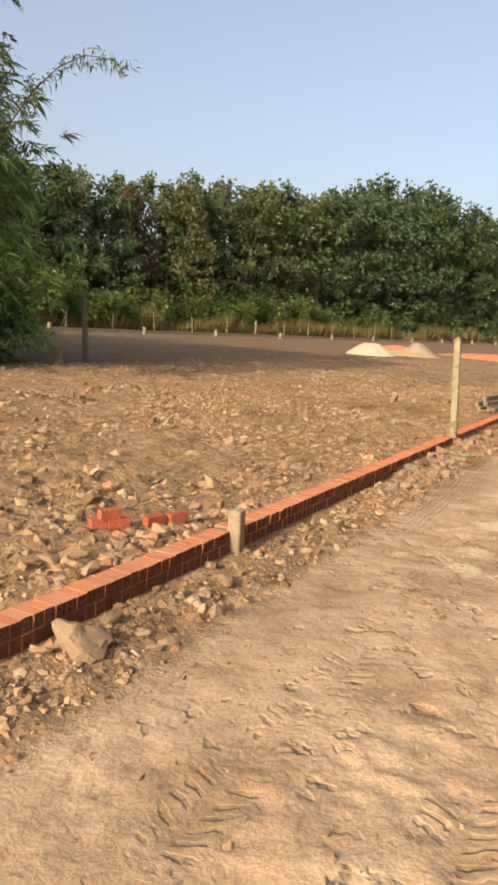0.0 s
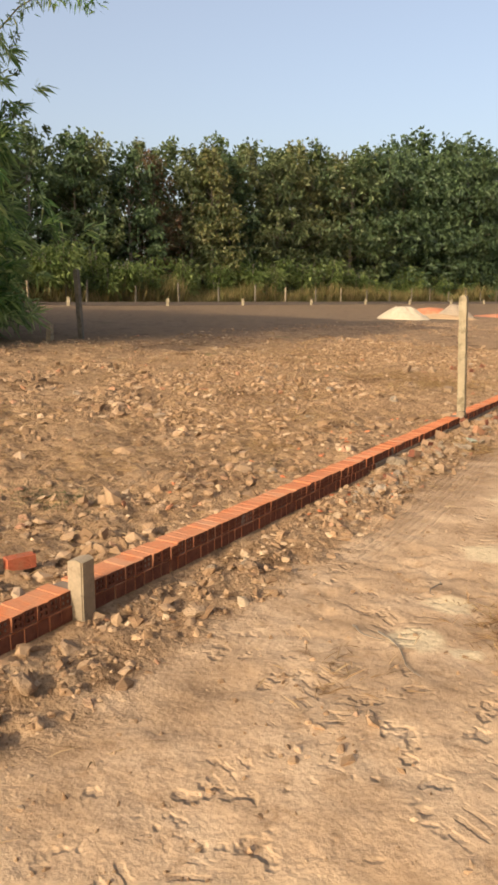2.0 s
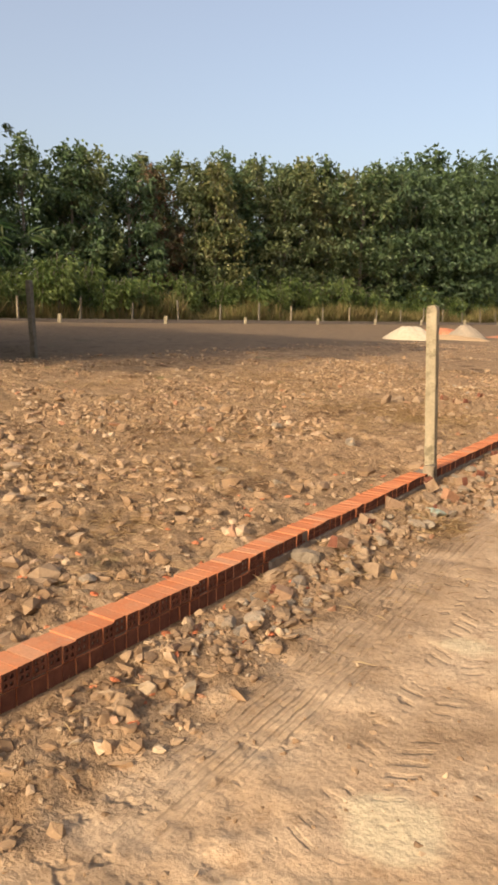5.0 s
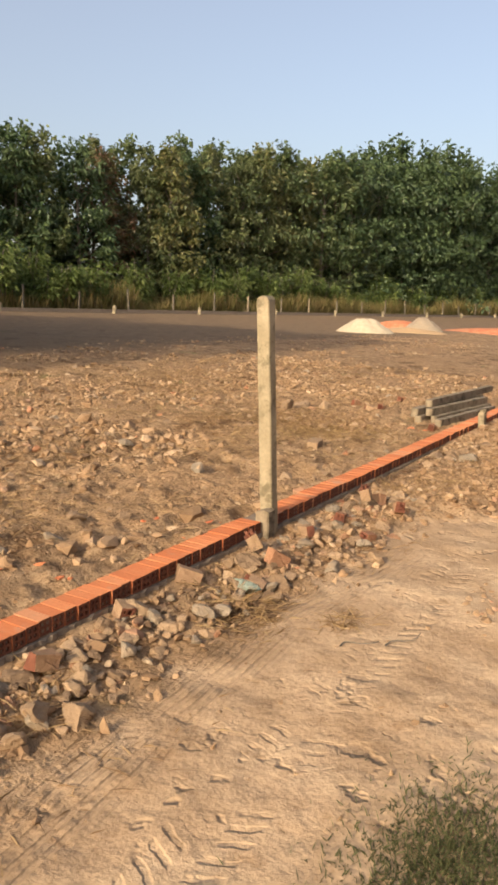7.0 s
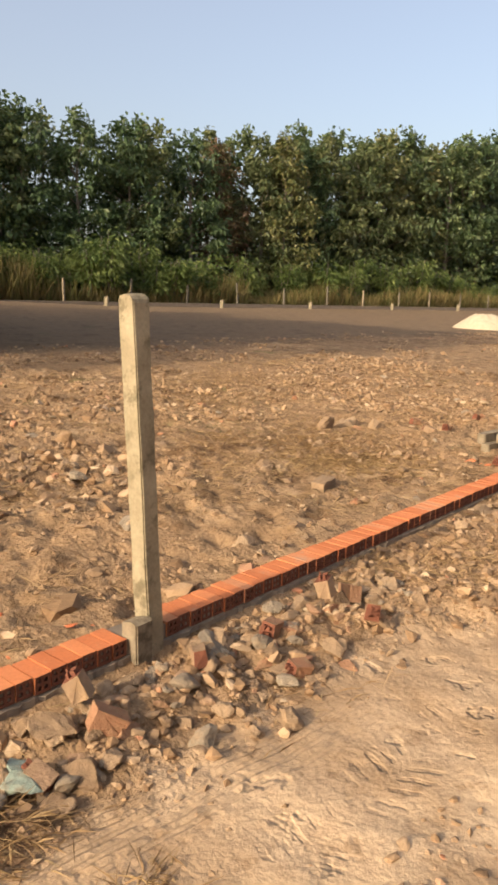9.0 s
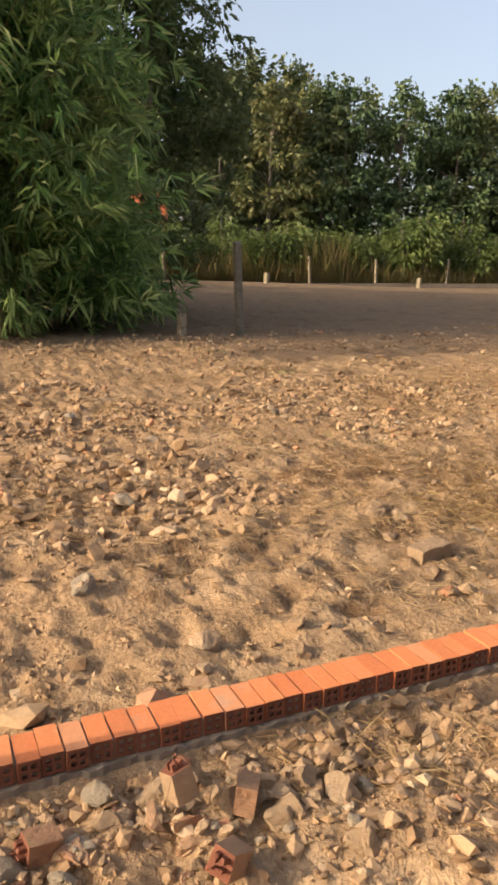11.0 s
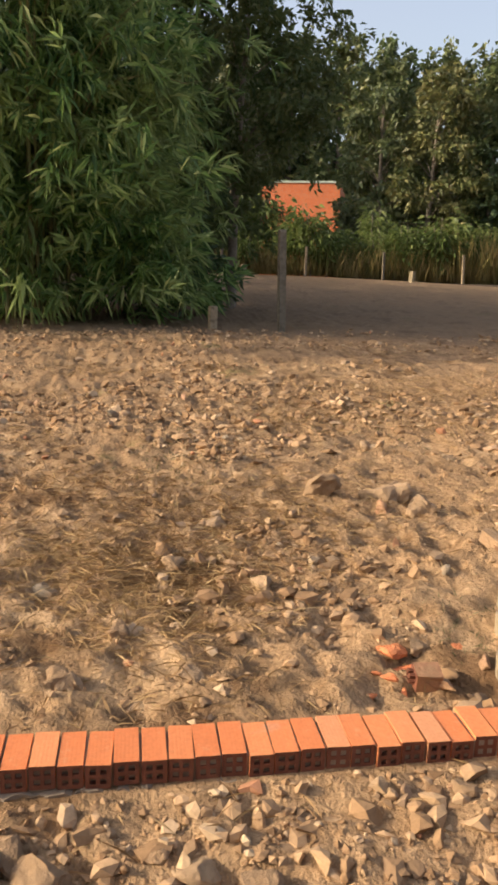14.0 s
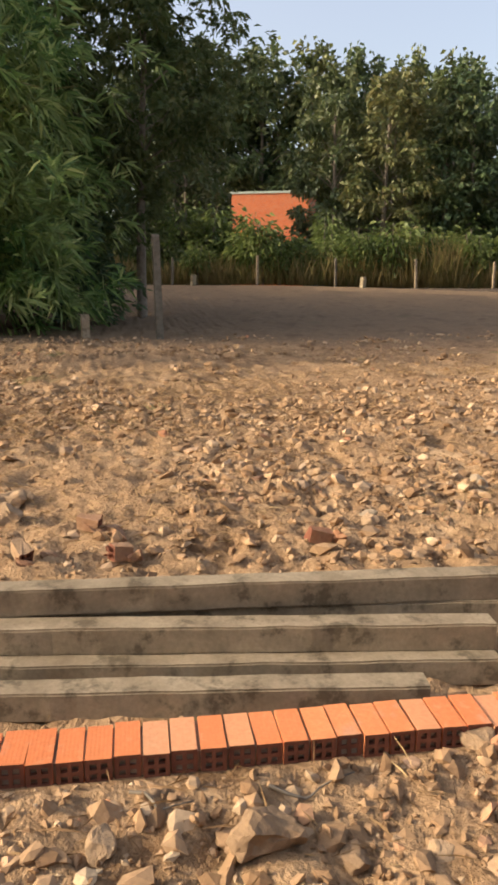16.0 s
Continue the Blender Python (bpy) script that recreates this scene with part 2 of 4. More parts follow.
MORTAR = make_plain("mortar", (0.17, 0.13, 0.095), (0.29, 0.23, 0.17), 9)
CONCRETE = make_concrete("weathered_concrete", (0.24, 0.185, 0.12), (0.39, 0.31, 0.21), (0.09, 0.07, 0.042))
CONCRETE_OLD = make_concrete("stained_concrete", (0.17, 0.13, 0.085), (0.33, 0.265, 0.18), (0.06, 0.048, 0.03))
CONCRETE_PALE = make_concrete("pale_concrete", (0.23, 0.185, 0.115), (0.41, 0.34, 0.225), (0.10, 0.08, 0.045))
OLDWOOD = make_plain("grey_post", (0.10, 0.085, 0.06), (0.20, 0.17, 0.13), 9)
BARK = make_plain("bark", (0.12, 0.095, 0.07), (0.26, 0.22, 0.17), 8)
CULM = make_plain("bamboo_culm", (0.10, 0.11, 0.035), (0.24, 0.21, 0.09), 5, 0.5)
SAND = make_plain("pale_sand", (0.46, 0.37, 0.25), (0.54, 0.45, 0.32), 5)
REDSOIL = make_plain("crushed_brick", (0.46, 0.13, 0.06), (0.50, 0.26, 0.14), 2.5)
YELLOWSOIL = make_plain("yellow_soil", (0.46, 0.29, 0.15), (0.52, 0.36, 0.2), 5)
LEAF_A = make_leaf("forest_leaf", [(0, (0.042, 0.068, 0.026)), (0.5, (0.070, 0.105, 0.038)), (0.9, (0.110, 0.142, 0.052)), (1, (0.155, 0.165, 0.072))], vary=True)
LEAF_B = make_leaf("dark_leaf", [(0, (0.036, 0.064, 0.028)), (0.6, (0.062, 0.10, 0.042)), (1, (0.10, 0.14, 0.056))])
LEAF_C = make_leaf("olive_leaf", [(0, (0.05, 0.07, 0.026)), (0.6, (0.085, 0.108, 0.040)), (1, (0.15, 0.155, 0.068))], vary=True)
LEAF_RED = make_leaf("russet_leaf", [(0, (0.060, 0.060, 0.024)), (0.7, (0.10, 0.085, 0.035)), (1, (0.20, 0.10, 0.06))])
LEAF_BAMBOO = make_leaf("bamboo_leaf", [(0, (0.045, 0.10, 0.03)), (0.5, (0.12, 0.22, 0.06)), (0.82, (0.24, 0.36, 0.10)), (1, (0.50, 0.54, 0.22))], 0.4, 0.55)
LEAF_SHRUB = make_leaf("shrub_leaf", [(0, (0.055, 0.09, 0.024)), (0.7, (0.115, 0.16, 0.04)), (1, (0.23, 0.27, 0.08))], 0.5, 0.42)
GRASS = make_leaf("tall_grass", [(0, (0.095, 0.105, 0.028)), (0.5, (0.20, 0.175, 0.055)), (1, (0.35, 0.255, 0.11))], 0.6, 0.42)
LEAF_THIN = make_leaf("thin_leaf", [(0, (0.055, 0.085, 0.028)), (0.6, (0.095, 0.13, 0.042)), (1, (0.16, 0.175, 0.07))], 0.5, 0.5)
STRAW = make_leaf("dry_straw", [(0, (0.13, 0.068, 0.028)), (0.6, (0.25, 0.145, 0.062)), (1, (0.44, 0.31, 0.15))], 0.8, 0.2)
TUFT = make_leaf("green_tuft", [(0, (0.045, 0.055, 0.02)), (1, (0.115, 0.115, 0.045))], 0.7, 0.3)


# ---- helpers ----
rng = np.random.default_rng(7)


def mesh_np(name, verts, faces, mat, smooth=False):
    """A mesh from arrays: faces is an array with one row for each face."""
    me = bpy.data.meshes.new(name)
    faces = np.asarray(faces, np.int32)
    n, k = faces.shape
    me.vertices.add(len(verts))
    me.vertices.foreach_set("co", np.asarray(verts, np.float32).ravel())
    me.loops.add(n * k)
    me.loops.foreach_set("vertex_index", faces.ravel())
    me.polygons.add(n)
    me.polygons.foreach_set("loop_start", np.arange(0, n * k, k, dtype=np.int32))
    me.polygons.foreach_set("use_smooth", np.full(n, smooth))
    me.update(calc_edges=True)
    me.validate()
    me.materials.append(mat)
    return me


def mesh_bm(name, bm, mat, smooth=False):
    me = bpy.data.meshes.new(name)
    bmesh.ops.recalc_face_normals(bm, faces=bm.faces)
    for f in bm.faces:
        f.smooth = smooth
    bm.to_mesh(me)
    bm.free()
    me.materials.append(mat)
    return me


def part(name, me, parent, label="", at=None):
    ob = new(name, me)
    ob.parent = parent
    if at is not None:
        ob.matrix_basis = at
    return tagged(ob, label)


def thing(name, label, category, at=None, group="", kind="", me=None):
    ob = new(name, me)
    if at is not None:
        ob.matrix_basis = at
    return tagged(ob, label, category, group, kind)


TABLE = np.random.default_rng(3).random((256, 256))


def vnoise(x, y):
    x, y = np.asarray(x, float), np.asarray(y, float)
    i, j = np.floor(x).astype(int), np.floor(y).astype(int)
    u, v = x - i, y - j
    u, v = u * u * (3 - 2 * u), v * v * (3 - 2 * v)
    g = lambda a, b: TABLE[a & 255, b & 255]
    return (g(i, j) * (1 - u) + g(i + 1, j) * u) * (1 - v) + (g(i, j + 1) * (1 - u) + g(i + 1, j + 1) * u) * v - 0.5


def fbm(x, y, octaves=4):
    return sum(vnoise(x * 2.03**o + 17.3 * o, y * 2.03**o + 5.1 * o) * 0.52**o for o in range(octaves))


def smooth(v, lo, hi):
    t = np.clip((np.asarray(v, float) - lo) / (hi - lo), 0, 1)
    return t * t * (3 - 2 * t)


NX, NY = -0.982, 0.190  # the way out to the far fence
FENCE = 45.0


def rough_edge(y):
    return 0.64 + 0.06 * smooth(y, 6.0, 7.4) - 0.14 * smooth(y, 7.8, 8.8) + 0.2 * smooth(y, 10.8, 11.4) + 0.8 * smooth(y, 12.8, 14.4)


def ground_base(x, y):
    """The lie of the land without its clods: a level track, and the lot rising slowly to the far fence."""
    x, y = np.asarray(x, float), np.asarray(y, float)
    s = NX * x + NY * y
    left = np.clip(-x, 0, None)
    lot = 0.125 + 0.028 * np.minimum(left, 13) + 0.0265 * np.clip(s - 18, 0, 27) * np.clip(left / 4, 0, 1)
    u = NY * x - NX * y
    lot = lot + 0.45 * smooth(s, 22, 45) * (1 - smooth(u, 16, 38)) - 0.28 * smooth(y, 34, 50) * (1 - smooth(s, 28, 40)) * np.clip(left / 8, 0, 1)
    bank = (0.05 + 0.06 * smooth(y, 8.2, 9.4) + 0.035 * smooth(y, 14.5, 17.0)) * (1 - smooth(x, rough_edge(y) - 0.55, rough_edge(y) + 0.15))
    bank = bank * smooth(x, -0.16, -0.02)
    return lot * (1 - smooth(x, -0.16, -0.02)) + bank


def ground_z(x, y):
    x, y = np.asarray(x, float), np.asarray(y, float)
    lot = (1 - smooth(x, -0.45, -0.2))
    strip = smooth(x, -0.02, 0.1) * (1 - smooth(x, rough_edge(y) - 0.2, rough_edge(y) + 0.15))
    near = 1 - smooth(np.hypot(x, y - 10), 25, 45)
    lumps = 0.07 * fbm(x / 1.3, y / 1.3, 3) + 0.05 * fbm(x / 0.3, y / 0.3, 4)
    clods = 0.11 * (0.28 - np.abs(fbm(x / 0.22 + 40, y / 0.22, 4))) + 0.07 * (0.25 - np.abs(fbm(x / 0.1 + 7, y / 0.1 + 21, 2)))
    rough = lumps * 0.8 + clods - 0.02
    track = smooth(x, 0.6, 1.1)
    tread = 0.05 * np.abs(fbm(x / 0.15 + 9, y / 0.15 + 3, 4)) * smooth(vnoise(x / 1.1 + 3, y / 1.6) + 0.3 * smooth(x, 1.5, 2.2), 0.0, 0.3)
    churn = smooth(x + 0.5 * vnoise(x * 0.9, y * 0.7 + 2), 1.55, 2.0) * smooth(vnoise(x / 0.8 + 31, y / 1.2 + 7), -0.25, 0.15)  # wheel-churned side of the track
    tread = tread + churn * 0.032 * smooth(np.abs(fbm(x / 0.26 + 3, y / 0.2 + 19, 4)), 0.0, 0.10)
    soft = 0.010 * fbm(x / 0.9 + 11, y / 0.9, 3) + 0.016 * fbm(x / 0.2, y / 0.2 + 30, 4) - tread
    h = ground_base(x, y) + near * (rough * np.maximum(lot, 0.75 * strip) + soft * track * (1 - 0.6 * strip))
    return h


# ---- ground ----
def graded(lo, low, a, b, high, hi, fine, slow, fast=1.11):
    """Lines close together from a to b, a little wider out to low and high, and ever wider beyond."""
    mid = list(np.arange(a, b, fine))

    def outward(start, soft_end, end, sign):
        out, step = [start], fine
        while sign * (end - out[-1]) > 0:
            step *= slow if sign * (soft_end - out[-1]) > 0 else fast
            out.append(out[-1] + sign * min(step, 400))
        return out

    return np.array(outward(a, low, lo, -1)[::-1] + mid[1:] + outward(b, high, hi, 1))


gx = graded(-2600, -15.0, -2.2, 3.0, 3.2, 2600, 0.036, 1.019)
gy = graded(-2600, 2.0, 2.2, 20.3, 44, 2600, 0.036, 1.024)
GX, GY = np.meshgrid(gx, gy)
idx = np.arange(GX.size).reshape(GX.shape)
quads = np.stack([idx[:-1, :-1], idx[:-1, 1:], idx[1:, 1:], idx[1:, :-1]], -1).reshape(-1, 4)
GZ = ground_z(GX, GY)
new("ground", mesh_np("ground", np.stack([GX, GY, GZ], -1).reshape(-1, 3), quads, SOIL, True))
tagged(bpy.data.objects["ground"], "bare tan earth, a sandy track beside a cloddy lot", "ground", kind="structure")

# ---- low brick wall ----
PITCH, WALL_TOP, BL, BH, BW = 0.084, 0.22, 0.175, 0.08, 0.0768


def brick_mesh(name, mat, hollow=True, seed=0, length=BL):
    """A four-hole brick lying across the wall: its long side along x, holes open at +x, top at z = 0."""
    r = np.random.default_rng(seed)
    bm = bmesh.new()
    a, b = BW / 2, BH
    cuts = [0, 0.17, 0.42, 0.58, 0.83, 1.0]
    if not hollow:
        bmesh.ops.create_cube(bm, size=1, matrix=Matrix.Translation((-length / 2, 0, -b / 2)) @ Matrix.Diagonal((length, BW, b, 1)))
    else:
        ys, zs = [-a + c * BW for c in cuts], [-b + c * b for c in cuts]
        grid = [[bm.verts.new((0, y, z)) for y in ys] for z in zs]
        for i in range(5):
            for j in range(5):
                if i in (1, 3) and j in (1, 3):
                    ring = [grid[i][j], grid[i][j + 1], grid[i + 1][j + 1], grid[i + 1][j]]
                    deep = [bm.verts.new((-0.13, v.co.y * 1.0, v.co.z)) for v in ring]
                    for q in range(4):
                        bm.faces.new((ring[q], ring[(q + 1) % 4], deep[(q + 1) % 4], deep[q]))
                    bm.faces.new(deep)
                else:
                    bm.faces.new((grid[i][j], grid[i][j + 1], grid[i + 1][j + 1], grid[i + 1][j]))
        back = [bm.verts.new((-length, y, z)) for y, z in ((-a, -b), (a, -b), (a, 0), (-a, 0))]
        bm.faces.new(back[::-1])
        rim = [[grid[0][j] for j in range(6)], [grid[i][5] for i in range(6)], [grid[5][5 - j] for j in range(6)], [grid[5 - i][0] for i in range(6)]]
        for q in range(4):
            bm.faces.new([*rim[q], back[(q + 1) % 4], back[q]])
    for v in bm.verts:
        v.co += Vector(r.normal(0, 0.00025, 3))
    me = mesh_bm(name, bm, mat)
    me.materials.append(BRICK_END_SHADED)  # open ends and holes get a darker colour with their shade put in
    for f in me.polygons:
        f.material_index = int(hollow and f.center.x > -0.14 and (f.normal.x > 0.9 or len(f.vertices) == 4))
    return me


wall = thing("brick_wall", "low wall of orange hollow bricks laid side by side on grey mortar", "wall", kind="structure")
wall.name = "wall_low_brick"


def box_mesh(name, mat, size, bevel=0.0, wear=0.0, cuts=0, seed=0):
    """A worn block: centred in x and y, standing on z = 0."""
    r = np.random.default_rng(seed)
    bm = bmesh.new()
    bmesh.ops.create_cube(bm, size=1, matrix=Matrix.Translation((0, 0, size[2] / 2)) @ Matrix.Diagonal((*size, 1)))
    if bevel:
        bmesh.ops.bevel(bm, geom=list(bm.edges), offset=bevel, segments=2, affect="EDGES", profile=0.6)
    if cuts:
        bmesh.ops.subdivide_edges(bm, edges=list(bm.edges), cuts=cuts, use_grid_fill=True)
    if wear:
        off = Vector(r.random(3) * 50)
        for v in bm.verts:
            v.co += noise.noise_vector(v.co * 9 + off) * wear
    return mesh_bm(name, bm, mat)


def strip_mesh(name, mat, x0, x1, z0, z1, y0, y1, step, wobble, seed):
    """A long low bed along y with an uneven face."""
    ys = np.arange(y0, y1 + step, step)
    r = np.random.default_rng(seed)
    ring = np.array([(x0, z0), (x1, z0), (x1, (z0 + z1) / 2), (x1, z1), ((x0 + x1) / 2, z1), (x0, z1)])
    v = np.zeros((len(ys), len(ring), 3))
    v[:, :, 0] = ring[:, 0] + wobble * (r.random((len(ys), len(ring))) - 0.5)
    v[:, :, 2] = ring[:, 1] + wobble * 0.6 * (r.random((len(ys), len(ring))) - 0.5)
    v[:, :, 1] = ys[:, None]
    n, k = len(ys), len(ring)
    q = [(i * k + j, i * k + (j + 1) % k, (i + 1) * k + (j + 1) % k, (i + 1) * k + j) for i in range(n - 1) for j in range(k)]
    return mesh_np(name, v.reshape(-1, 3), q, mat)


part("mortar_joint", strip_mesh("mortar_joint", MORTAR, -0.168, -0.012, 0.02, WALL_TOP - 0.011, -6, 46, 0.05, 0.006, 1), wall, "grey mortar between the bricks")
part("footing", strip_mesh("footing", MORTAR, -0.19, 0.012, -0.2, WALL_TOP - BH - 0.006, 8.8, 46, 0.025, 0.022, 2), wall, "rough grey mortar footing")


def rows_mesh(name, y0, y1, z, seed):
    """Bricks too far off to tell apart, joined."""
    r = np.random.default_rng(seed)
    vs, fs = [], []
    box = np.array([(x, y, zz) for x in (-BL, 0) for y in (-BW / 2, BW / 2) for zz in (-BH, 0)])
    faces = np.array([(0, 1, 3, 2), (4, 6, 7, 5), (0, 4, 5, 1), (2, 3, 7, 6), (0, 2, 6, 4), (1, 5, 7, 3)])
    for i, y in enumerate(np.arange(y0, y1, PITCH)):
        vs.append(box + (r.normal(0, 0.002), y, z + r.normal(0, 0.0015)) + r.normal(0, 0.001, (8, 3)))
        fs.append(faces + 8 * i)
    me = mesh_np(name, np.concatenate(vs), np.concatenate(fs), BRICKS)
    # the +x faces take the shade-darkened brick colour
    me.materials.append(BRICK_END_SHADED)
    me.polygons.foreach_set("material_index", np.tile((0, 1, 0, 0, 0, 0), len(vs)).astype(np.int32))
    return me


# added wall out of view: keeps low sky light off the +x faces
east = thing("wall_east", "plain unseen wall added across the track to block sky light", "wall", pose(7.5, 10, -0.2), kind="structure", me=box_mesh("wall_east", MORTAR, (0.2, 60, 4.2), 0.02))

# ---- posts ----
def post_mesh(name, length, w=0.105, seed=0, mat=CONCRETE, jag=False):
    """A cast concrete fence post, upright on z = 0, its head rounded over across x."""
    r = np.random.default_rng(seed)
    prof = [(-w / 2, 0), (w / 2, 0)]
    if jag:
        prof += [(w / 2, length - 0.012), (w * 0.1, length), (-w / 2, length - 0.02)]
    else:
        prof += [(w / 2 * math.cos(a), length - w * 0.42 + w * 0.42 * math.sin(a)) for a in np.linspace(0, math.pi, 9)]
    bm = bmesh.new()
    front = [bm.verts.new((x, -w / 2, z)) for x, z in prof]
    back = [bm.verts.new((x, w / 2, z)) for x, z in prof]
    bm.faces.new(front)
    bm.faces.new(back[::-1])
    for i in range(len(prof)):
        bm.faces.new((front[i], back[i], back[(i + 1) % len(prof)], front[(i + 1) % len(prof)]))
    long = [e for e in bm.edges if e.calc_length() > 0.3]
    bmesh.ops.bevel(bm, geom=long, offset=0.007, segments=2, affect="EDGES")
    bmesh.ops.subdivide_edges(bm, edges=[e for e in bm.edges if e.calc_length() > 0.3], cuts=int(length / 0.09), use_grid_fill=True)
    off = Vector(r.random(3) * 90)
    for v in bm.verts:
        v.co += noise.noise_vector(v.co * 7 + off) * 0.004 + noise.noise_vector(v.co * 30 + off) * 0.002
    return mesh_bm(name, bm, mat)


TALL_Y, STUB_Y, PAIR_Y = 11.86, 4.68, 17.80
thing("fence_post", "tall weathered concrete fence post with rounded head at the wall", "fence post", pose(-0.02, TALL_Y, -0.1, 1.5, -1.75, 3), "fence posts of the wall", me=post_mesh("post", 1.91, 0.098, 1, CONCRETE_PALE))
thing("post_stub", "short concrete stub set against the foot of a tall post", "fence post", pose(-0.005, TALL_Y - 0.105, -0.1, 0, 0, 3), "post stubs", me=post_mesh("stub", 0.40, 0.105, 2, CONCRETE_OLD, True))
thing("post_stub", "mossy concrete post stub rising just above the brick wall", "fence post", pose(0.015, STUB_Y, -0.1, 1, 1, 4), "post stubs", me=post_mesh("stub_low", 0.50, 0.105, 3, CONCRETE, True))
for dy, h, yaw, seed in ((-0.047, 0.45, 2, 4), (0.048, 0.475, -3, 5)):
    thing("post_stub", "broken concrete post stub beside its twin at the wall", "fence post", pose(0.035, PAIR_Y + dy * 0.87, -0.1, 0, 0, yaw), "post stubs", me=post_mesh("stub_pair", h + 0.02, 0.08, seed, CONCRETE_PALE, True))

# ---- stack of concrete posts ----
BZ = 0.135
stack = [(-0.50, 17.47, 2.18, 0, -6.3), (-0.655, 17.78, 2.20, 0, -6.6), (-0.85, 17.64, 2.6, 0, -6.0), (-1.0, 17.9, 2.7, 0, -6.0),
         (-0.74, 17.79, 2.20, 1, -7.0), (-0.92, 17.68, 2.7, 1, -6.0), (-0.81, 17.98, 3.0, 2, -3.4)]
for i, (x, y0, length, layer, yaw) in enumerate(stack):
    m = pose(x, y0, BZ + 0.05 + layer * 0.104, 0, 0, yaw) @ pose(0, length, 0, 90, 0, 0)
    thing("concrete_post", "long grey concrete post lying in a stack behind the wall", "concrete post", m, "stacked concrete posts", me=post_mesh("lying_post", length, 0.106, 20 + i, CONCRETE_OLD))
# ---- far shadowed corner ----
thing("timber_post", "dark weathered post standing beside the bamboo", "post", pose(-14.2, 19.2, float(ground_base(-14.2, 19.2)) - 0.2, 1, -2, 10), me=post_mesh("dark_post", 2.35, 0.15, 40, OLDWOOD))
thing("post_stub", "short grey post stub in front of the bamboo", "fence post", pose(-13.97, 17.65, float(ground_base(-13.97, 17.65)) - 0.1, 0, 2, 15), "post stubs", me=post_mesh("bamboo_stub", 0.62, 0.16, 41, CONCRETE, True))


def fence_at(u, s=FENCE):
    """A place u metres along the far fence and s metres out."""
    return np.array((NX * s + NY * u, NY * s - NX * u))


fence_mesh = [post_mesh("far_post", h, 0.12, 50 + i, m) for i, (h, m) in enumerate(((1.7, OLDWOOD), (2.0, OLDWOOD), (1.8, CONCRETE)))]
for i, u in enumerate(np.arange(8.0, 150, 4.6)):
    x, y = fence_at(u + rng.normal(0, 0.15))
    thing("boundary_post", "concrete boundary fence post in front of tall grass", "fence post", pose(x, y, float(ground_base(x, y)) - 0.15, rng.normal(0, 2), rng.normal(0, 2), 11), "far boundary fence", me=fence_mesh[int(rng.integers(3))])
marker = post_mesh("marker", 0.72, 0.24, 60, CONCRETE_PALE, True)
for u in np.arange(14, 120, 9.3):
    x, y = fence_at(u + rng.normal(0, 0.4), FENCE - 1.6)
    thing("marker_stub", "short pale concrete marker stub near the far fence", "marker", pose(x, y, float(ground_base(x, y)) - 0.12, 0, 3, 30), "plot markers", me=marker)
kerb = strip_mesh("boundary_kerb", MORTAR, -0.12, 0.12, -0.3, 0.14, 0, 150, 0.8, 0.03, 5)
k = thing("boundary_kerb", "low concrete kerb under the far boundary fence", "kerb", kind="structure", me=kerb)
kz = float(ground_base(*fence_at(30)))
k.matrix_basis = pose(*fence_at(0), kz, 0, 0, -10.95)


# ---- rocks ----
ICO = bmesh.new()
bmesh.ops.create_icosphere(ICO, subdivisions=1, radius=1)
ICO_V, ICO_F = np.array([v.co[:] for v in ICO.verts]), np.array([[v.index for v in f.verts] for f in ICO.faces])
ICO.free()
OCT_V = np.array([(1, 0, 0), (0, 1, 0), (-1, 0, 0), (0, -1, 0), (0, 0, 1), (0, 0, -1)], float)
OCT_F = np.array([(0, 1, 4), (1, 2, 4), (2, 3, 4), (3, 0, 4), (1, 0, 5), (2, 1, 5), (3, 2, 5), (0, 3, 5)])


def clod_cloud(name, xy, size, mat, base=(ICO_V, ICO_F), seed=0, sink=0.25):
    """Many broken clods lying on the ground, joined."""
    r = np.random.default_rng(seed)
    n, (bv, bf) = len(xy), base
    v = bv[None] * (1 + r.normal(0, 0.22, (n, len(bv), 1))) + r.normal(0, 0.10, (n, len(bv), 3))
    v = v * (r.uniform(0.55, 1.5, (n, 1, 3)) * np.array((1, 1, 0.62))) * size[:, None, None]
    a, b = r.uniform(0, 2 * np.pi, n), r.normal(0, 0.5, n)
    c, s = np.cos(b)[:, None], np.sin(b)[:, None]
    v = np.stack([v[..., 0], v[..., 1] * c - v[..., 2] * s, v[..., 1] * s + v[..., 2] * c], -1)
    c, s = np.cos(a)[:, None], np.sin(a)[:, None]
    v = np.stack([v[..., 0] * c - v[..., 1] * s, v[..., 0] * s + v[..., 1] * c, v[..., 2]], -1)
    z = ground_z(xy[:, 0], xy[:, 1]) + size * (0.38 - sink)
    v += np.stack([xy[:, 0], xy[:, 1], z], -1)[:, None]
    f = bf[None] + (np.arange(n) * len(bv))[:, None, None]
    return mesh_np(name, v.reshape(-1, 3), f.reshape(-1, 3), mat)


def scatter(n, x0, x1, y0, y1, seed, keep=None):
    r = np.random.default_rng(seed)
    p = np.stack([r.uniform(x0, x1, n), r.uniform(y0, y1, n)], -1)
    return p if keep is None else p[keep(p[:, 0], p[:, 1], r)]


def clear(x, y):
    """Where no wall, post or stack stands."""
    ok = (x < -0.24) | (x > 0.05)
    ok &= ~((x < -0.3) & (x > -1.42) & (y > 17.35) & (y < 21.3))
    return ok


def sizes(n, lo, hi, seed, power=2.2):
    return lo + (hi - lo) * np.random.default_rng(seed).random(n) ** (power * 2)


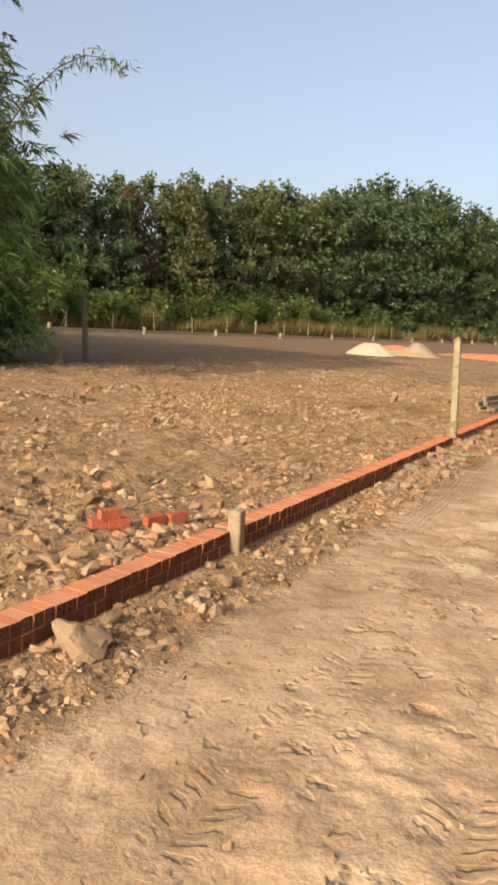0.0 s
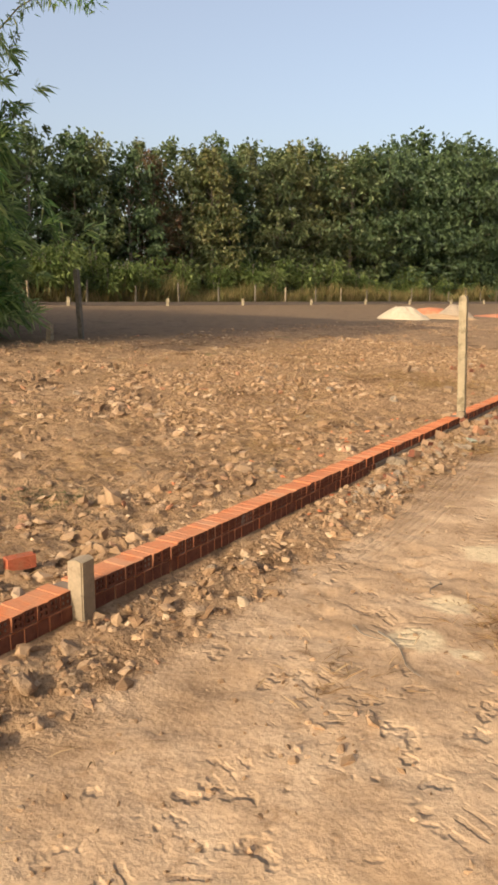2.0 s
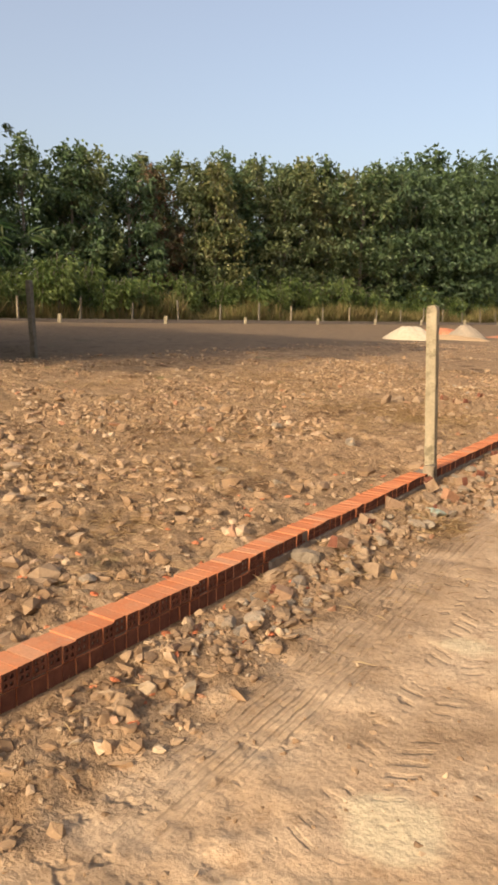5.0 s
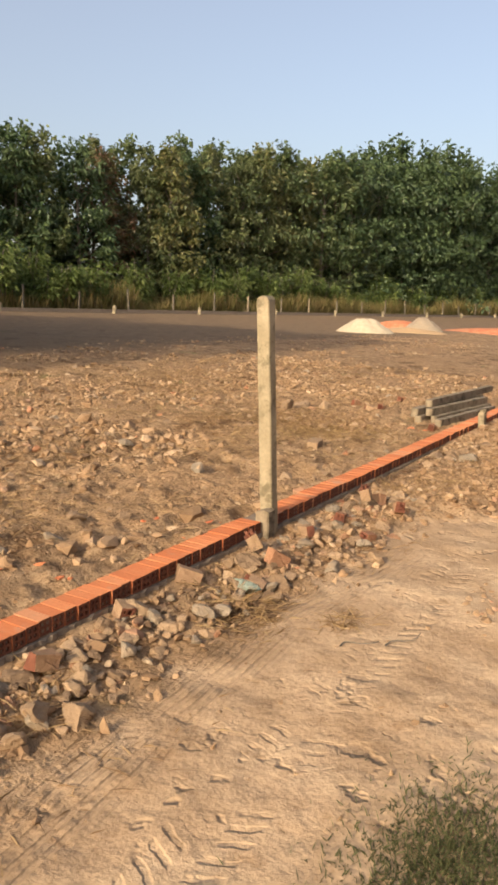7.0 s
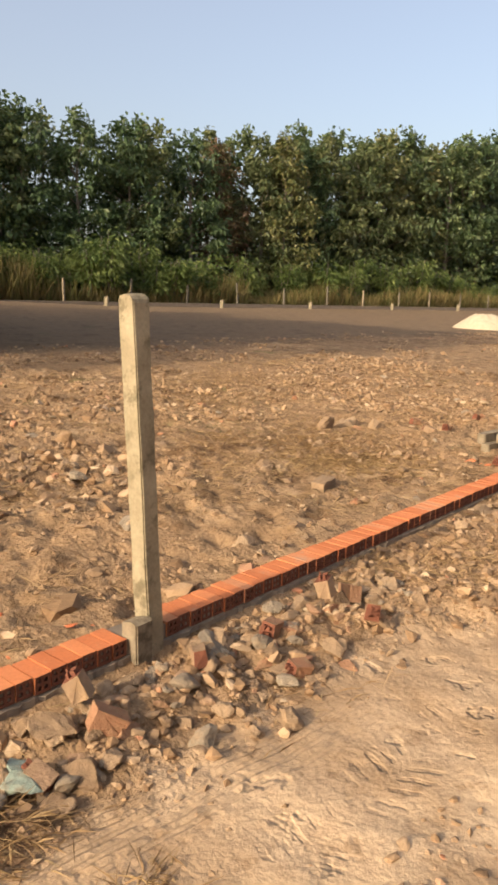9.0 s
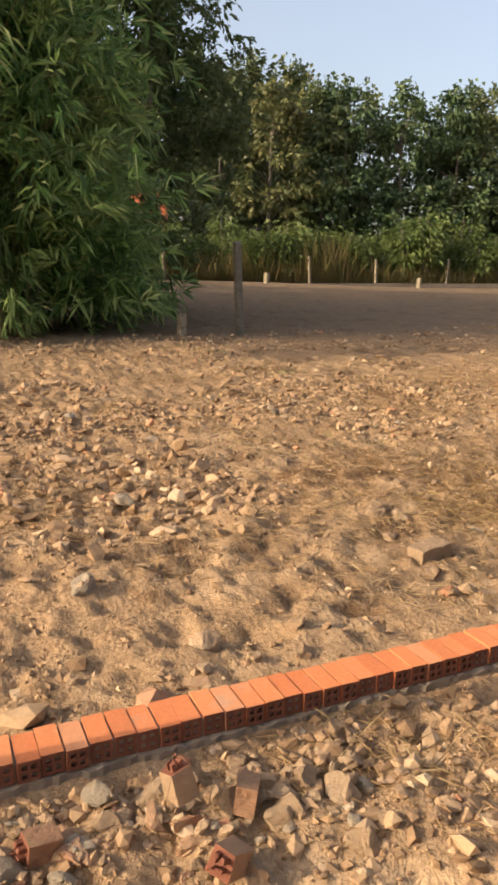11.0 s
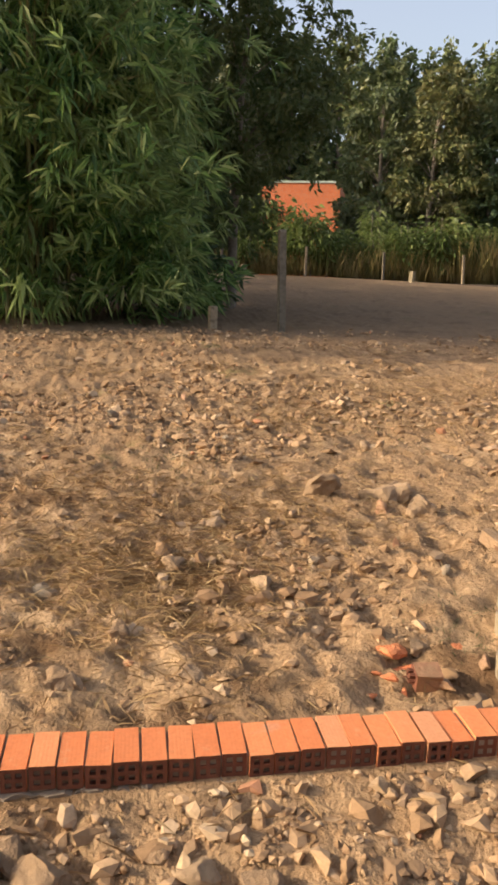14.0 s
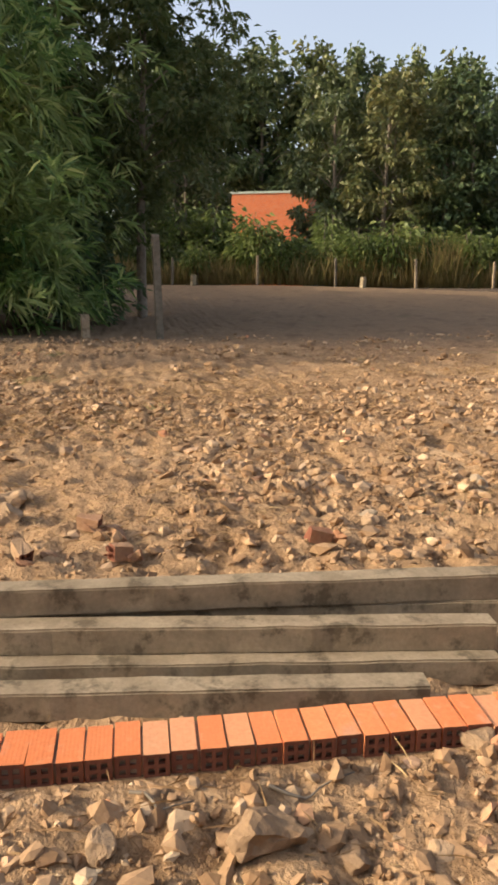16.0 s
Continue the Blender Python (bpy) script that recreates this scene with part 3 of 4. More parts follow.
patch = lambda x, y: fbm(x / 1.4 + 60, y / 1.4 + 20, 3)
dense = lambda x, y, r, lo, k: clear(x, y) & (r.random(len(x)) < lo + k * patch(x, y))
near_lot = scatter(28000, -7.5, -0.22, 2.5, 26, 11, lambda x, y, r: dense(x, y, r, 0.24, 1.7))
crumbs = scatter(36000, -5.5, -0.22, 2.5, 22.5, 15, lambda x, y, r: dense(x, y, r, 0.75, 0.5))
lumps_near = scatter(11000, -8.0, -0.24, 2.5, 27, 17, lambda x, y, r: dense(x, y, r, 0.40, 1.3))
lumps_early = scatter(3600, -8.5, -0.3, 3.0, 14.5, 22, lambda x, y, r: dense(x, y, r, 0.55, 1.2))
lumps_far = scatter(8000, -14.5, -7.5, 6, 50, 18, lambda x, y, r: r.random(len(x)) < 0.4 + 1.5 * patch(x, y))
lumps_strip = scatter(6500, 0.03, 1.7, 0.0, 22, 19, lambda x, y, r: (x < rough_edge(y) - 0.12 + r.normal(0, 0.1, len(x))) & clear(x, y) & (r.random(len(x)) < 0.35 + 0.65 * smooth(y, 6.5, 8.0)))
mid_lot = scatter(26000, -13.5, -5.0, 6, 45, 12, lambda x, y, r: r.random(len(x)) < 0.16 + 1.7 * patch(x, y))
beside = lambda x, y, r: (x > 0.03) & (x < rough_edge(y) + r.normal(-0.1, 0.13, len(x)))
strip_pts = scatter(9000, 0.03, 1.9, -0.5, 22, 13, lambda x, y, r: beside(x, y, r) & clear(x, y))
strip_crumbs = scatter(22000, 0.03, 1.9, 1.0, 22, 16, lambda x, y, r: beside(x, y, r) & clear(x, y))
churned = scatter(5000, 1.5, 3.3, 0.5, 13, 20, lambda x, y, r: r.random(len(x)) < 2.6 * fbm(x / 0.7 + 31, y / 0.9 + 7, 3) + 0.2 * (x - 1.4))
path_pts = scatter(6000, 0.8, 3.6, 1.5, 17, 14, lambda x, y, r: r.random(len(x)) < 0.35 + 1.2 * patch(x, y))
ICOS, OCTS = (ICO_V, ICO_F), (OCT_V, OCT_F)
for name, pts, lo, hi, seed, base, label in (
    ("lot_clods", near_lot, 0.009, 0.05, 1, ICOS, "broken clods and small stones strewn over the lot"),
    ("lot_crumbs", crumbs, 0.006, 0.024, 5, OCTS, "crumbled earth strewn over the lot"),
    ("far_clods", mid_lot, 0.011, 0.05, 2, OCTS, "earth clods strewn over the far half of the lot"),
    ("strip_rubble", strip_pts, 0.008, 0.042, 3, ICOS, "lumps of earth and rubble along the foot of the wall"),
    ("strip_crumbs", strip_crumbs, 0.006, 0.022, 6, OCTS, "crumbled earth along the foot of the wall"),
    ("track_crumbs", path_pts, 0.004, 0.018, 4, OCTS, "small crumbs of earth on the sandy track")):
    thing(name, label, "rubble", kind="stuff", me=clod_cloud(name, pts, sizes(len(pts), lo, hi, seed, 1.15), CLOD, base, seed))
for name, pts, lo, hi, seed, label in (
    ("lot_rubble", lumps_near, 0.010, 0.056, 31, "broken pale lumps of earth and stone strewn over the lot"),
    ("lot_lumps", lumps_early, 0.022, 0.085, 35, "large broken pale lumps of earth on the lot"),
    ("far_rubble", lumps_far, 0.014, 0.06, 32, "broken pale lumps strewn over the far half of the lot"),
    ("track_clods", churned, 0.006, 0.034, 34, "small clods on the churned side of the track"),
    ("wall_rubble", lumps_strip, 0.008, 0.042, 33, "broken lumps and brick bits along the foot of the wall")):
    thing(name, label, "rubble", kind="stuff", me=clod_cloud(name, pts, sizes(len(pts), lo, hi, seed, 1.3), RUBBLE, ICOS, seed))


def rock_mesh(name, mat, size, seed, facets=9):
    """A broken lump: a ball cut flat by planes, then roughened at two scales. Its base lies near z = 0."""
    r = np.random.default_rng(seed)
    bm = bmesh.new()
    bmesh.ops.create_icosphere(bm, subdivisions=3, radius=1)
    planes = [(Vector(r.normal(0, 1, 3)).normalized(), r.uniform(0.4, 0.72)) for _ in range(facets + 1)]
    off = Vector(r.random(3) * 70)
    for v in bm.verts:
        for n, d in planes:
            over = v.co.dot(n) - d
            if over > 0:
                v.co -= n * over
        v.co *= 1.25
        v.co += noise.noise_vector(v.co * 1.6 + off) * 0.16 + noise.noise_vector(v.co * 4.5 + off) * 0.07 + noise.noise_vector(v.co * 11 + off) * 0.035
        v.co = Vector((v.co.x * size[0] / 2, v.co.y * size[1] / 2, v.co.z * size[2] / 2 + size[2] * 0.34))
    bmesh.ops.dissolve_limit(bm, angle_limit=radians(5), verts=list(bm.verts), edges=list(bm.edges))
    bmesh.ops.triangulate(bm, faces=list(bm.faces))
    bmesh.ops.remove_doubles(bm, verts=list(bm.verts), dist=0.05)
    return mesh_bm(name, bm, mat)


ROCKS = [rock_mesh("rock", STONE, (1, 0.8, 0.62), 100 + i, 7 + i % 4) for i in range(9)]
GREYS = [rock_mesh("rock_grey", GREYSTONE, (1, 0.75, 0.6), 130 + i, 8) for i in range(4)]
SLABS = [rock_mesh("slab", DUSTBRICK, (1, 0.5, 0.42), 140 + i, 12) for i in range(4)]
SHARDS = [rock_mesh("shard", SHARD, (1, 0.6, 0.25), 150 + i, 10) for i in range(4)]
GREENS = [rock_mesh("plaster", GREENSTONE, (1, 0.85, 0.4), 160 + i, 8) for i in range(2)]


def lay(meshes, name, label, category, group, x, y, size, yaw=None, tilt=12, lift=0.0, r=rng):
    me = meshes[int(r.integers(len(meshes)))]
    m = pose(x, y, float(ground_z(x, y)) - 0.12 * size + lift, r.normal(0, tilt), r.normal(0, tilt), r.uniform(0, 360) if yaw is None else yaw)
    ob = thing(name, label, category, None, group, me=me)
    ob.matrix_basis = m @ Matrix.Diagonal((size, size, size, 1))
    return ob


NAMED = {
    "s": (ROCKS, "rubble_stone", "pale broken stone lump lying by the wall", "stone"),
    "g": (GREYS, "mortar_lump", "grey broken mortar lump lying by the wall", "stone"),
    "b": (SLABS, "brick_piece", "dusty broken brick piece lying by the wall", "brick"),
    "r": (SHARDS, "brick_shard", "bright orange brick shard lying on the earth", "brick"),
    "p": (GREENS, "plaster_slab", "pale green broken plaster slab in the rubble", "plaster")}
rk = np.random.default_rng(99)
for kinds, x, y, size in (
    ("s", 0.24, 2.66, 0.46), ("s", 0.16, 2.98, 0.17), ("s", 0.20, 4.40, 0.15), ("s", 0.36, 5.85, 0.16), ("s", 0.30, 4.0, 0.2), ("s", 0.52, 3.55, 0.16), ("b", 0.62, 4.1, 0.12), ("s", 0.42, 5.1, 0.2),
    ("r", 0.06, 7.73, 0.16), ("r", 0.13, 7.82, 0.12), ("r", 0.10, 8.20, 0.13), ("s", 0.20, 8.33, 0.18), ("s", 0.11, 8.66, 0.2), ("s", 0.17, 8.78, 0.15), ("s", 0.35, 9.51, 0.2),
    ("g", 0.10, 9.11, 0.24), ("s", 0.14, 9.3, 0.2), ("s", 0.12, 10.15, 0.24), ("s", 0.49, 7.2, 0.13), ("s", 0.34, 7.07, 0.15), ("b", 0.10, 10.03, 0.2), ("g", 0.22, 10.15, 0.16),
    ("p", 0.31, 10.93, 0.36), ("r", 0.10, 10.75, 0.16), ("s", 0.38, 9.19, 0.2), ("s", 0.51, 9.33, 0.22), ("s", 0.34, 9.45, 0.18), ("g", 0.43, 10.5, 0.16), ("s", 0.23, 11.12, 0.26),
    ("b", 0.24, 11.33, 0.22), ("b", 0.39, 11.37, 0.2), ("s", 0.45, 11.09, 0.24), ("b", 0.30, 12.47, 0.30), ("b", 0.37, 12.83, 0.18), ("s", 0.60, 12.53, 0.18), ("s", 0.76, 11.96, 0.2),
    ("b", 0.58, 12.94, 0.24), ("s", 0.43, 13.18, 0.15), ("s", 0.65, 13.32, 0.17), ("s", 0.51, 12.19, 0.15), ("g", 0.19, 12.04, 0.26), ("g", 0.34, 11.74, 0.18), ("s", 0.12, 11.6, 0.16),
    ("s", 0.17, 15.28, 0.22), ("s", 0.30, 15.32, 0.24), ("s", 0.27, 15.5, 0.24), ("s", 0.24, 15.67, 0.18), ("g", 0.50, 15.31, 0.22), ("g", 0.49, 15.45, 0.2), ("s", 0.26, 14.76, 0.18),
    ("s", 0.42, 15.6, 0.24), ("s", 0.35, 15.8, 0.22), ("g", -1.55, 15.6, 0.22), ("s", -3.39, 15.03, 0.24), ("s", -2.83, 17.72, 0.34), ("s", -2.81, 17.29, 0.36), ("b", -2.53, 17.67, 0.3),
    ("s", -1.95, 15.01, 0.24), ("s", -1.85, 15.2, 0.2), ("s", -1.55, 14.89, 0.16), ("s", -0.65, 15.75, 0.18), ("s", -0.94, 15.97, 0.14), ("s", -0.33, 15.37, 0.14), ("r", -0.77, 17.13, 0.24),
    ("b", -0.45, 17.23, 0.2), ("r", -0.78, 17.46, 0.13), ("r", -0.70, 17.57, 0.12), ("r", -0.54, 17.05, 0.12), ("r", -0.45, 16.93, 0.1), ("r", -0.62, 17.02, 0.09), ("s", -0.40, 17.36, 0.14),
    ("b", -1.70, 18.09, 0.2), ("b", -2.12, 18.44, 0.28), ("s", -2.42, 17.92, 0.3), ("s", -2.88, 17.86, 0.26), 
    ("b", -1.83, 18.19, 0.22), ("b", -1.78, 18.64, 0.28), ("b", -2.12, 18.52, 0.34), ("b", -1.82, 19.75, 0.3), ("s", -2.08, 20.0, 0.2), ("s", -4.3, 18.09, 0.2),
    ("s", 0.44, 13.36, 0.22), ("s", 0.76, 11.94, 0.17), ("s", 0.55, 11.76, 0.13), ("s", 0.19, 12.12, 0.22), ("s", 0.51, 12.13, 0.12), ("b", 0.44, 11.12, 0.25), ("g", 0.48, 11.02, 0.15), ("s", 0.75, 11.75, 0.11), ("s", 0.25, 11.11, 0.18),
    ("s", 0.33, 18.98, 0.27), ("s", 0.40, 19.18, 0.15), ("s", 0.30, 18.56, 0.12), ("s", 0.03, 19.7, 0.18), ("s", 0.42, 19.41, 0.14), ("s", 0.30, 15.67, 0.15), ("s", 0.35, 16.21, 0.16), ("s", 0.43, 16.35, 0.18), ("s", 0.30, 16.10, 0.08), ("s", 0.16, 15.46, 0.1),
    ("s", 0.42, 14.96, 0.13), ("s", -0.64, 15.79, 0.17), ("s", -0.64, 16.24, 0.16), ("s", -2.33, 16.52, 0.24), ("s", -2.86, 17.87, 0.3), ("b", -0.57, 17.46, 0.16), ("g", -1.56, 15.6, 0.18), ("r", -0.69, 17.14, 0.24), ("r", -0.45, 17.07, 0.1), ("s", -2.36, 12.18, 0.24), ("s", 0.13, 9.91, 0.15), ("b", 0.22, 10.04, 0.2), ("b", 0.24, 11.41, 0.2),
    ("r", -0.59, 9.25, 0.14), ("r", -0.7, 9.0, 0.1), ("r", -0.35, 8.2, 0.12), ("s", -1.9, 15.0, 0.2), ("r", -0.5, 10.2, 0.12)):
    lay(*NAMED[kinds], "rubble", x, y, size * 0.82, r=rk)
thing("concrete_block", "pale rectangular block lying on the lot", "block", pose(-1.17, 14.93, float(ground_z(-1.17, 14.93)) - 0.02, 4, 3, 12), me=box_mesh("block", STONE, (0.13, 0.26, 0.12), 0.012, 0.01, 2, 5))
for _ in range(70):
    x, y = (-0.3 - 0.9 * rk.random(), rk.uniform(6.5, 12)) if rk.random() < 0.6 else (0.08 + 0.4 * rk.random(), rk.uniform(7, 9.2))
    lay(*NAMED["r"], "rubble", x, y, rk.uniform(0.035, 0.085), r=rk)
rr = np.random.default_rng(21)
for _ in range(520):
    y = rr.uniform(7.6, 13.6) if rr.random() < 0.8 else rr.uniform(0.5, 21)
    x = 0.12 + abs(rr.normal(0.12, 0.26))
    if x < rough_edge(y) - 0.02:
        size = (0.045 + 0.085 * rr.random() ** 2.0) * (1.0 if 7.6 < y < 13.6 else 0.7)
        kind = rr.random()
        if kind < 0.62:
            lay(ROCKS, "rubble_stone", "pale broken stone lump in the rubble beside the wall", "stone", "rubble by the wall", x, y, size, r=rr)
        elif kind < 0.80:
            lay(GREYS, "mortar_lump", "grey broken mortar lump in the rubble beside the wall", "stone", "rubble by the wall", x, y, size, r=rr)
        else:
            lay(SLABS, "brick_piece", "dusty broken brick in the rubble beside the wall", "brick", "rubble by the wall", x, y, size * 1.1, r=rr)
for _ in range(240):
    x, y = -0.35 - 6.5 * rr.random() ** 1.3, rr.uniform(3, 24)
    if clear(x, y):
        kind = rr.random()
        size = 0.06 + 0.11 * rr.random() ** 2.0
        if kind < 0.7:
            lay(ROCKS, "field_stone", "pale broken stone lying on the cloddy lot", "stone", "stones on the lot", x, y, size, r=rr)
        elif kind < 0.86:
            lay(SLABS, "brick_piece", "dusty broken brick lying on the lot", "brick", "stones on the lot", x, y, size * 1.15, r=rr)
        else:
            lay(GREYS, "mortar_lump", "grey mortar lump lying on the lot", "stone", "stones on the lot", x, y, size, r=rr)


# ---- foliage ----
def unit(v):
    return v / np.maximum(np.linalg.norm(v, axis=-1, keepdims=True), 1e-9)


def leaves_np(at, way_out, length, width, seed, droop=0.25):
    """Leaf blades: rhombs from a foot, along a way, folded a little; returns points and faces."""
    r = np.random.default_rng(seed)
    n = len(at)
    d = unit(way_out)
    side = unit(np.cross(d, r.normal(0, 1, (n, 3))))
    up = np.cross(side, d)
    L, W = np.asarray(length)[:, None] * np.ones((n, 1)), np.asarray(width)[:, None] * np.ones((n, 1))
    sag = np.zeros((n, 3))
    sag[:, 2] = -1
    mid = at + d * L * 0.45
    tip = at + d * L + sag * L * droop
    v = np.stack([at, mid + side * W / 2 + up * W * 0.15, tip, mid - side * W / 2 + up * W * 0.15], 1)
    return v.reshape(-1, 3), np.arange(4 * n).reshape(n, 4)


def limb(bm, pts, radii, sides=6):
    """A tapered tube along points, added to bm."""
    prev = None
    pts = [Vector(p) for p in pts]
    for i, p in enumerate(pts):
        d = (pts[min(i + 1, len(pts) - 1)] - pts[max(i - 1, 0)]).normalized()
        a = d.orthogonal().normalized()
        b = d.cross(a)
        ring = [bm.verts.new(p + (a * math.cos(t) + b * math.sin(t)) * radii[i]) for t in np.linspace(0, 2 * math.pi, sides, endpoint=False)]
        if prev:
            shift = min(range(sides), key=lambda s: sum((ring[(j + s) % sides].co - prev[j].co).length_squared for j in range(sides)))
            ring = ring[shift:] + ring[:shift]
            for j in range(sides):
                bm.faces.new((prev[j], prev[(j + 1) % sides], ring[(j + 1) % sides], ring[j]))
        prev = ring
    bm.faces.new(prev)


def tree_parts(height, spread, low, seed, leaf, clusters=46, per=75, size=(0.14, 0.28)):
    """Trunk with limbs, and a crown of leaf clusters hung about the limbs' ends."""
    r = np.random.default_rng(seed)
    bm = bmesh.new()
    lean = r.normal(0, 0.25, 2)
    trunk = [(lean[0] * t * t, lean[1] * t * t, height * 0.86 * t) for t in np.linspace(0, 1, 7)]
    limb(bm, [(x, y, z - 0.25 if i == 0 else z) for i, (x, y, z) in enumerate(trunk)], [0.15 * (1 - 0.8 * t) + 0.015 for t in np.linspace(0, 1, 7)], 7)
    at, out = [], []
    for c in range(clusters):
        t = low + (1.0 - low) * r.random() ** 1.1
        rise = (t - low) / (1 - low)
        a = r.uniform(0, 2 * np.pi)
        reach = spread * (0.95 - 0.5 * rise**3) * r.uniform(0.25, 1.0) ** 0.6
        start = np.array((lean[0] * t * t, lean[1] * t * t, height * (t * 0.82)))
        end = np.array((start[0] + reach * math.cos(a), start[1] + reach * math.sin(a), height * t * (1 - 0.06 * rise * reach / spread) + r.normal(0, 0.2)))
        if c % 4 == 0:
            limb(bm, [start, start * 0.5 + end * 0.5 + (0, 0, 0.12), end], [0.035, 0.02, 0.007], 4)
        k = int(per * r.uniform(0.5, 1.5))
        q = unit(r.normal(0, 1, (k, 3))) * (r.random((k, 1)) ** 0.5) * np.array((0.55, 0.55, 0.38)) * r.uniform(0.6, 1.3)
        at.append(end + q)
        out.append(q + r.normal(0, 0.35, (k, 3)) + (0, 0, -0.05))
    for c in range(9):  # leading shoots that break the outline
        a, reach = r.uniform(0, 2 * np.pi), spread * 0.55 * r.random()
        foot = np.array((lean[0] + reach * math.cos(a), lean[1] + reach * math.sin(a), height * r.uniform(0.94, 1.0)))
        k, tall = 34, r.uniform(0.5, 1.3)
        q = np.stack([r.normal(0, 0.14, k), r.normal(0, 0.14, k), tall * r.random(k)], -1)
        at.append(foot + q)
        out.append(r.normal(0, 0.6, (k, 3)) + (0, 0, 0.3))
    at, out = np.concatenate(at), np.concatenate(out)
    n = len(at)
    v, f = leaves_np(at, out, r.uniform(*size, n), r.uniform(*size, n) * 0.55, seed + 1)
    return mesh_bm("trunk", bm, BARK, True), mesh_np("crown", v, f, leaf)


def tree(name, label, x, y, parts, turn=0.0, scale=1.0, group="forest edge"):
    ob = thing(name, label, "tree", None, group)
    ob.matrix_basis = pose(x, y, float(ground_base(x, y)) - 0.02, 0, 0, turn) @ Matrix.Diagonal((scale, scale, scale, 1))
    part("trunk", parts[0], ob)
    part("crown", parts[1], ob)
    return ob


KINDS = [tree_parts(9.6, 2.5, 0.03, 200, LEAF_A, 120, 36, (0.22, 0.42)), tree_parts(9.3, 2.6, 0.03, 210, LEAF_C, 120, 36, (0.22, 0.42)), tree_parts(9.9, 2.4, 0.05, 220, LEAF_A, 120, 36, (0.22, 0.42)),
         tree_parts(9.2, 2.6, 0.03, 230, LEAF_B, 120, 36, (0.22, 0.42)), tree_parts(9.6, 2.3, 0.06, 240, LEAF_C, 115, 36, (0.22, 0.42)), tree_parts(10.4, 2.9, 0.04, 250, LEAF_B, 130, 36, (0.22, 0.42)),
         tree_parts(9.2, 2.2, 0.05, 260, LEAF_RED, 110, 36, (0.2, 0.38))]
NAMES = ["dusty green forest tree with a dense crown", "olive green forest tree with a ragged crown", "tall dusty green forest tree", "dark green forest tree with a low crown",
         "thin olive forest tree with a pale trunk", "tall dark green forest tree with a broad crown", "forest tree with reddish brown leaves"]
rt = np.random.default_rng(31)
for row, (s0, step) in enumerate(((51.5, 3.2), (56.0, 3.8))):
    for u in np.arange(0, 152, step):
        x, y = fence_at(u + rt.normal(0, 0.6), s0 + rt.normal(0, 0.8))
        f = (2 - x) / 76
        if 12.5 + 15 * f < y < 18.8 + 17 * f:  # the view to the house stays open
            continue
        kind = int(rt.choice(5))
        if u > 88:
            kind = 5 if rt.random() < 0.6 else 3
        if row == 0 and 45.0 < u < 48.2:
            kind = 6
        tree("forest_tree", NAMES[kind], x, y, KINDS[kind], rt.uniform(0, 360), rt.uniform(1.27, 1.40) * (0.95 + 0.03 * row) * (1.0 + 0.55 * min(1.0, max(0.0, (u - 38) / 62)) ** 1.2))
for i in range(14):  # taller trees behind the house
    tree("forest_tree", NAMES[3 * (i % 2)], -90 - 4.5 * (i % 2), 22 + 3.0 * i, KINDS[3 * (i % 2)], rt.uniform(0, 360), 2.6)


def shrub_parts(seed, h=1.9):
    r = np.random.default_rng(seed)
    bm = bmesh.new()
    at, out = [], []
    for s in range(5):
        a, lean = r.uniform(0, 2 * np.pi), r.uniform(0.1, 0.5)
        top = np.array((lean * math.cos(a), lean * math.sin(a), h * r.uniform(0.7, 1.0)))
        limb(bm, [(0, 0, -0.1), top * 0.5 + (0, 0, 0.1), top], [0.025, 0.018, 0.008], 4)
        for c in range(5):
            p = top * r.uniform(0.35, 1.0)
            q = unit(r.normal(0, 1, (22, 3)) * (1, 1, 0.4)) * r.uniform(0.1, 0.55, (22, 1))
            at.append(p + q)
            out.append(q + (0, 0, -0.12))
    at, out = np.concatenate(at), np.concatenate(out)
    n = len(at)
    v, f = leaves_np(at, out, r.uniform(0.16, 0.3, n), r.uniform(0.06, 0.12, n), seed)
    return mesh_bm("stem", bm, BARK, True), mesh_np("leaves", v, f, LEAF_SHRUB)


SHRUBS = [shrub_parts(300 + i, 2.0 + 0.3 * i) for i in range(3)]
for u, near in [*((u, 1.9) for u in np.arange(4, 146, 1.05)), *((u, 0.8) for u in np.arange(15, 44, 1.5))]:
    x, y = fence_at(u + rt.normal(0, 0.6), FENCE + near + abs(rt.normal(0, 0.8 * near)))
    st, lv = SHRUBS[int(rt.integers(3))]
    ob = thing("shrub", "bright green leafy shrub in tall grass at the forest edge", "shrub", None, "shrubs at the forest edge")
    ob.matrix_basis = pose(x, y, float(ground_base(x, y)), 0, 0, rt.uniform(0, 360)) @ Matrix.Scale(rt.uniform(1.0, 2.0), 4)
    part("stem", st, ob)
    part("leaves", lv, ob)


def blades(xy, height, width, seed, lean=0.25):
    """Grass blades rising from the ground."""
    r = np.random.default_rng(seed)
    n = len(xy)
    at = np.stack([xy[:, 0], xy[:, 1], ground_z(xy[:, 0], xy[:, 1]) - 0.01], -1)
    out = np.stack([r.normal(0, lean, n), r.normal(0, lean, n), np.ones(n)], -1)
    return leaves_np(at, out, height, width, seed, 0.12)


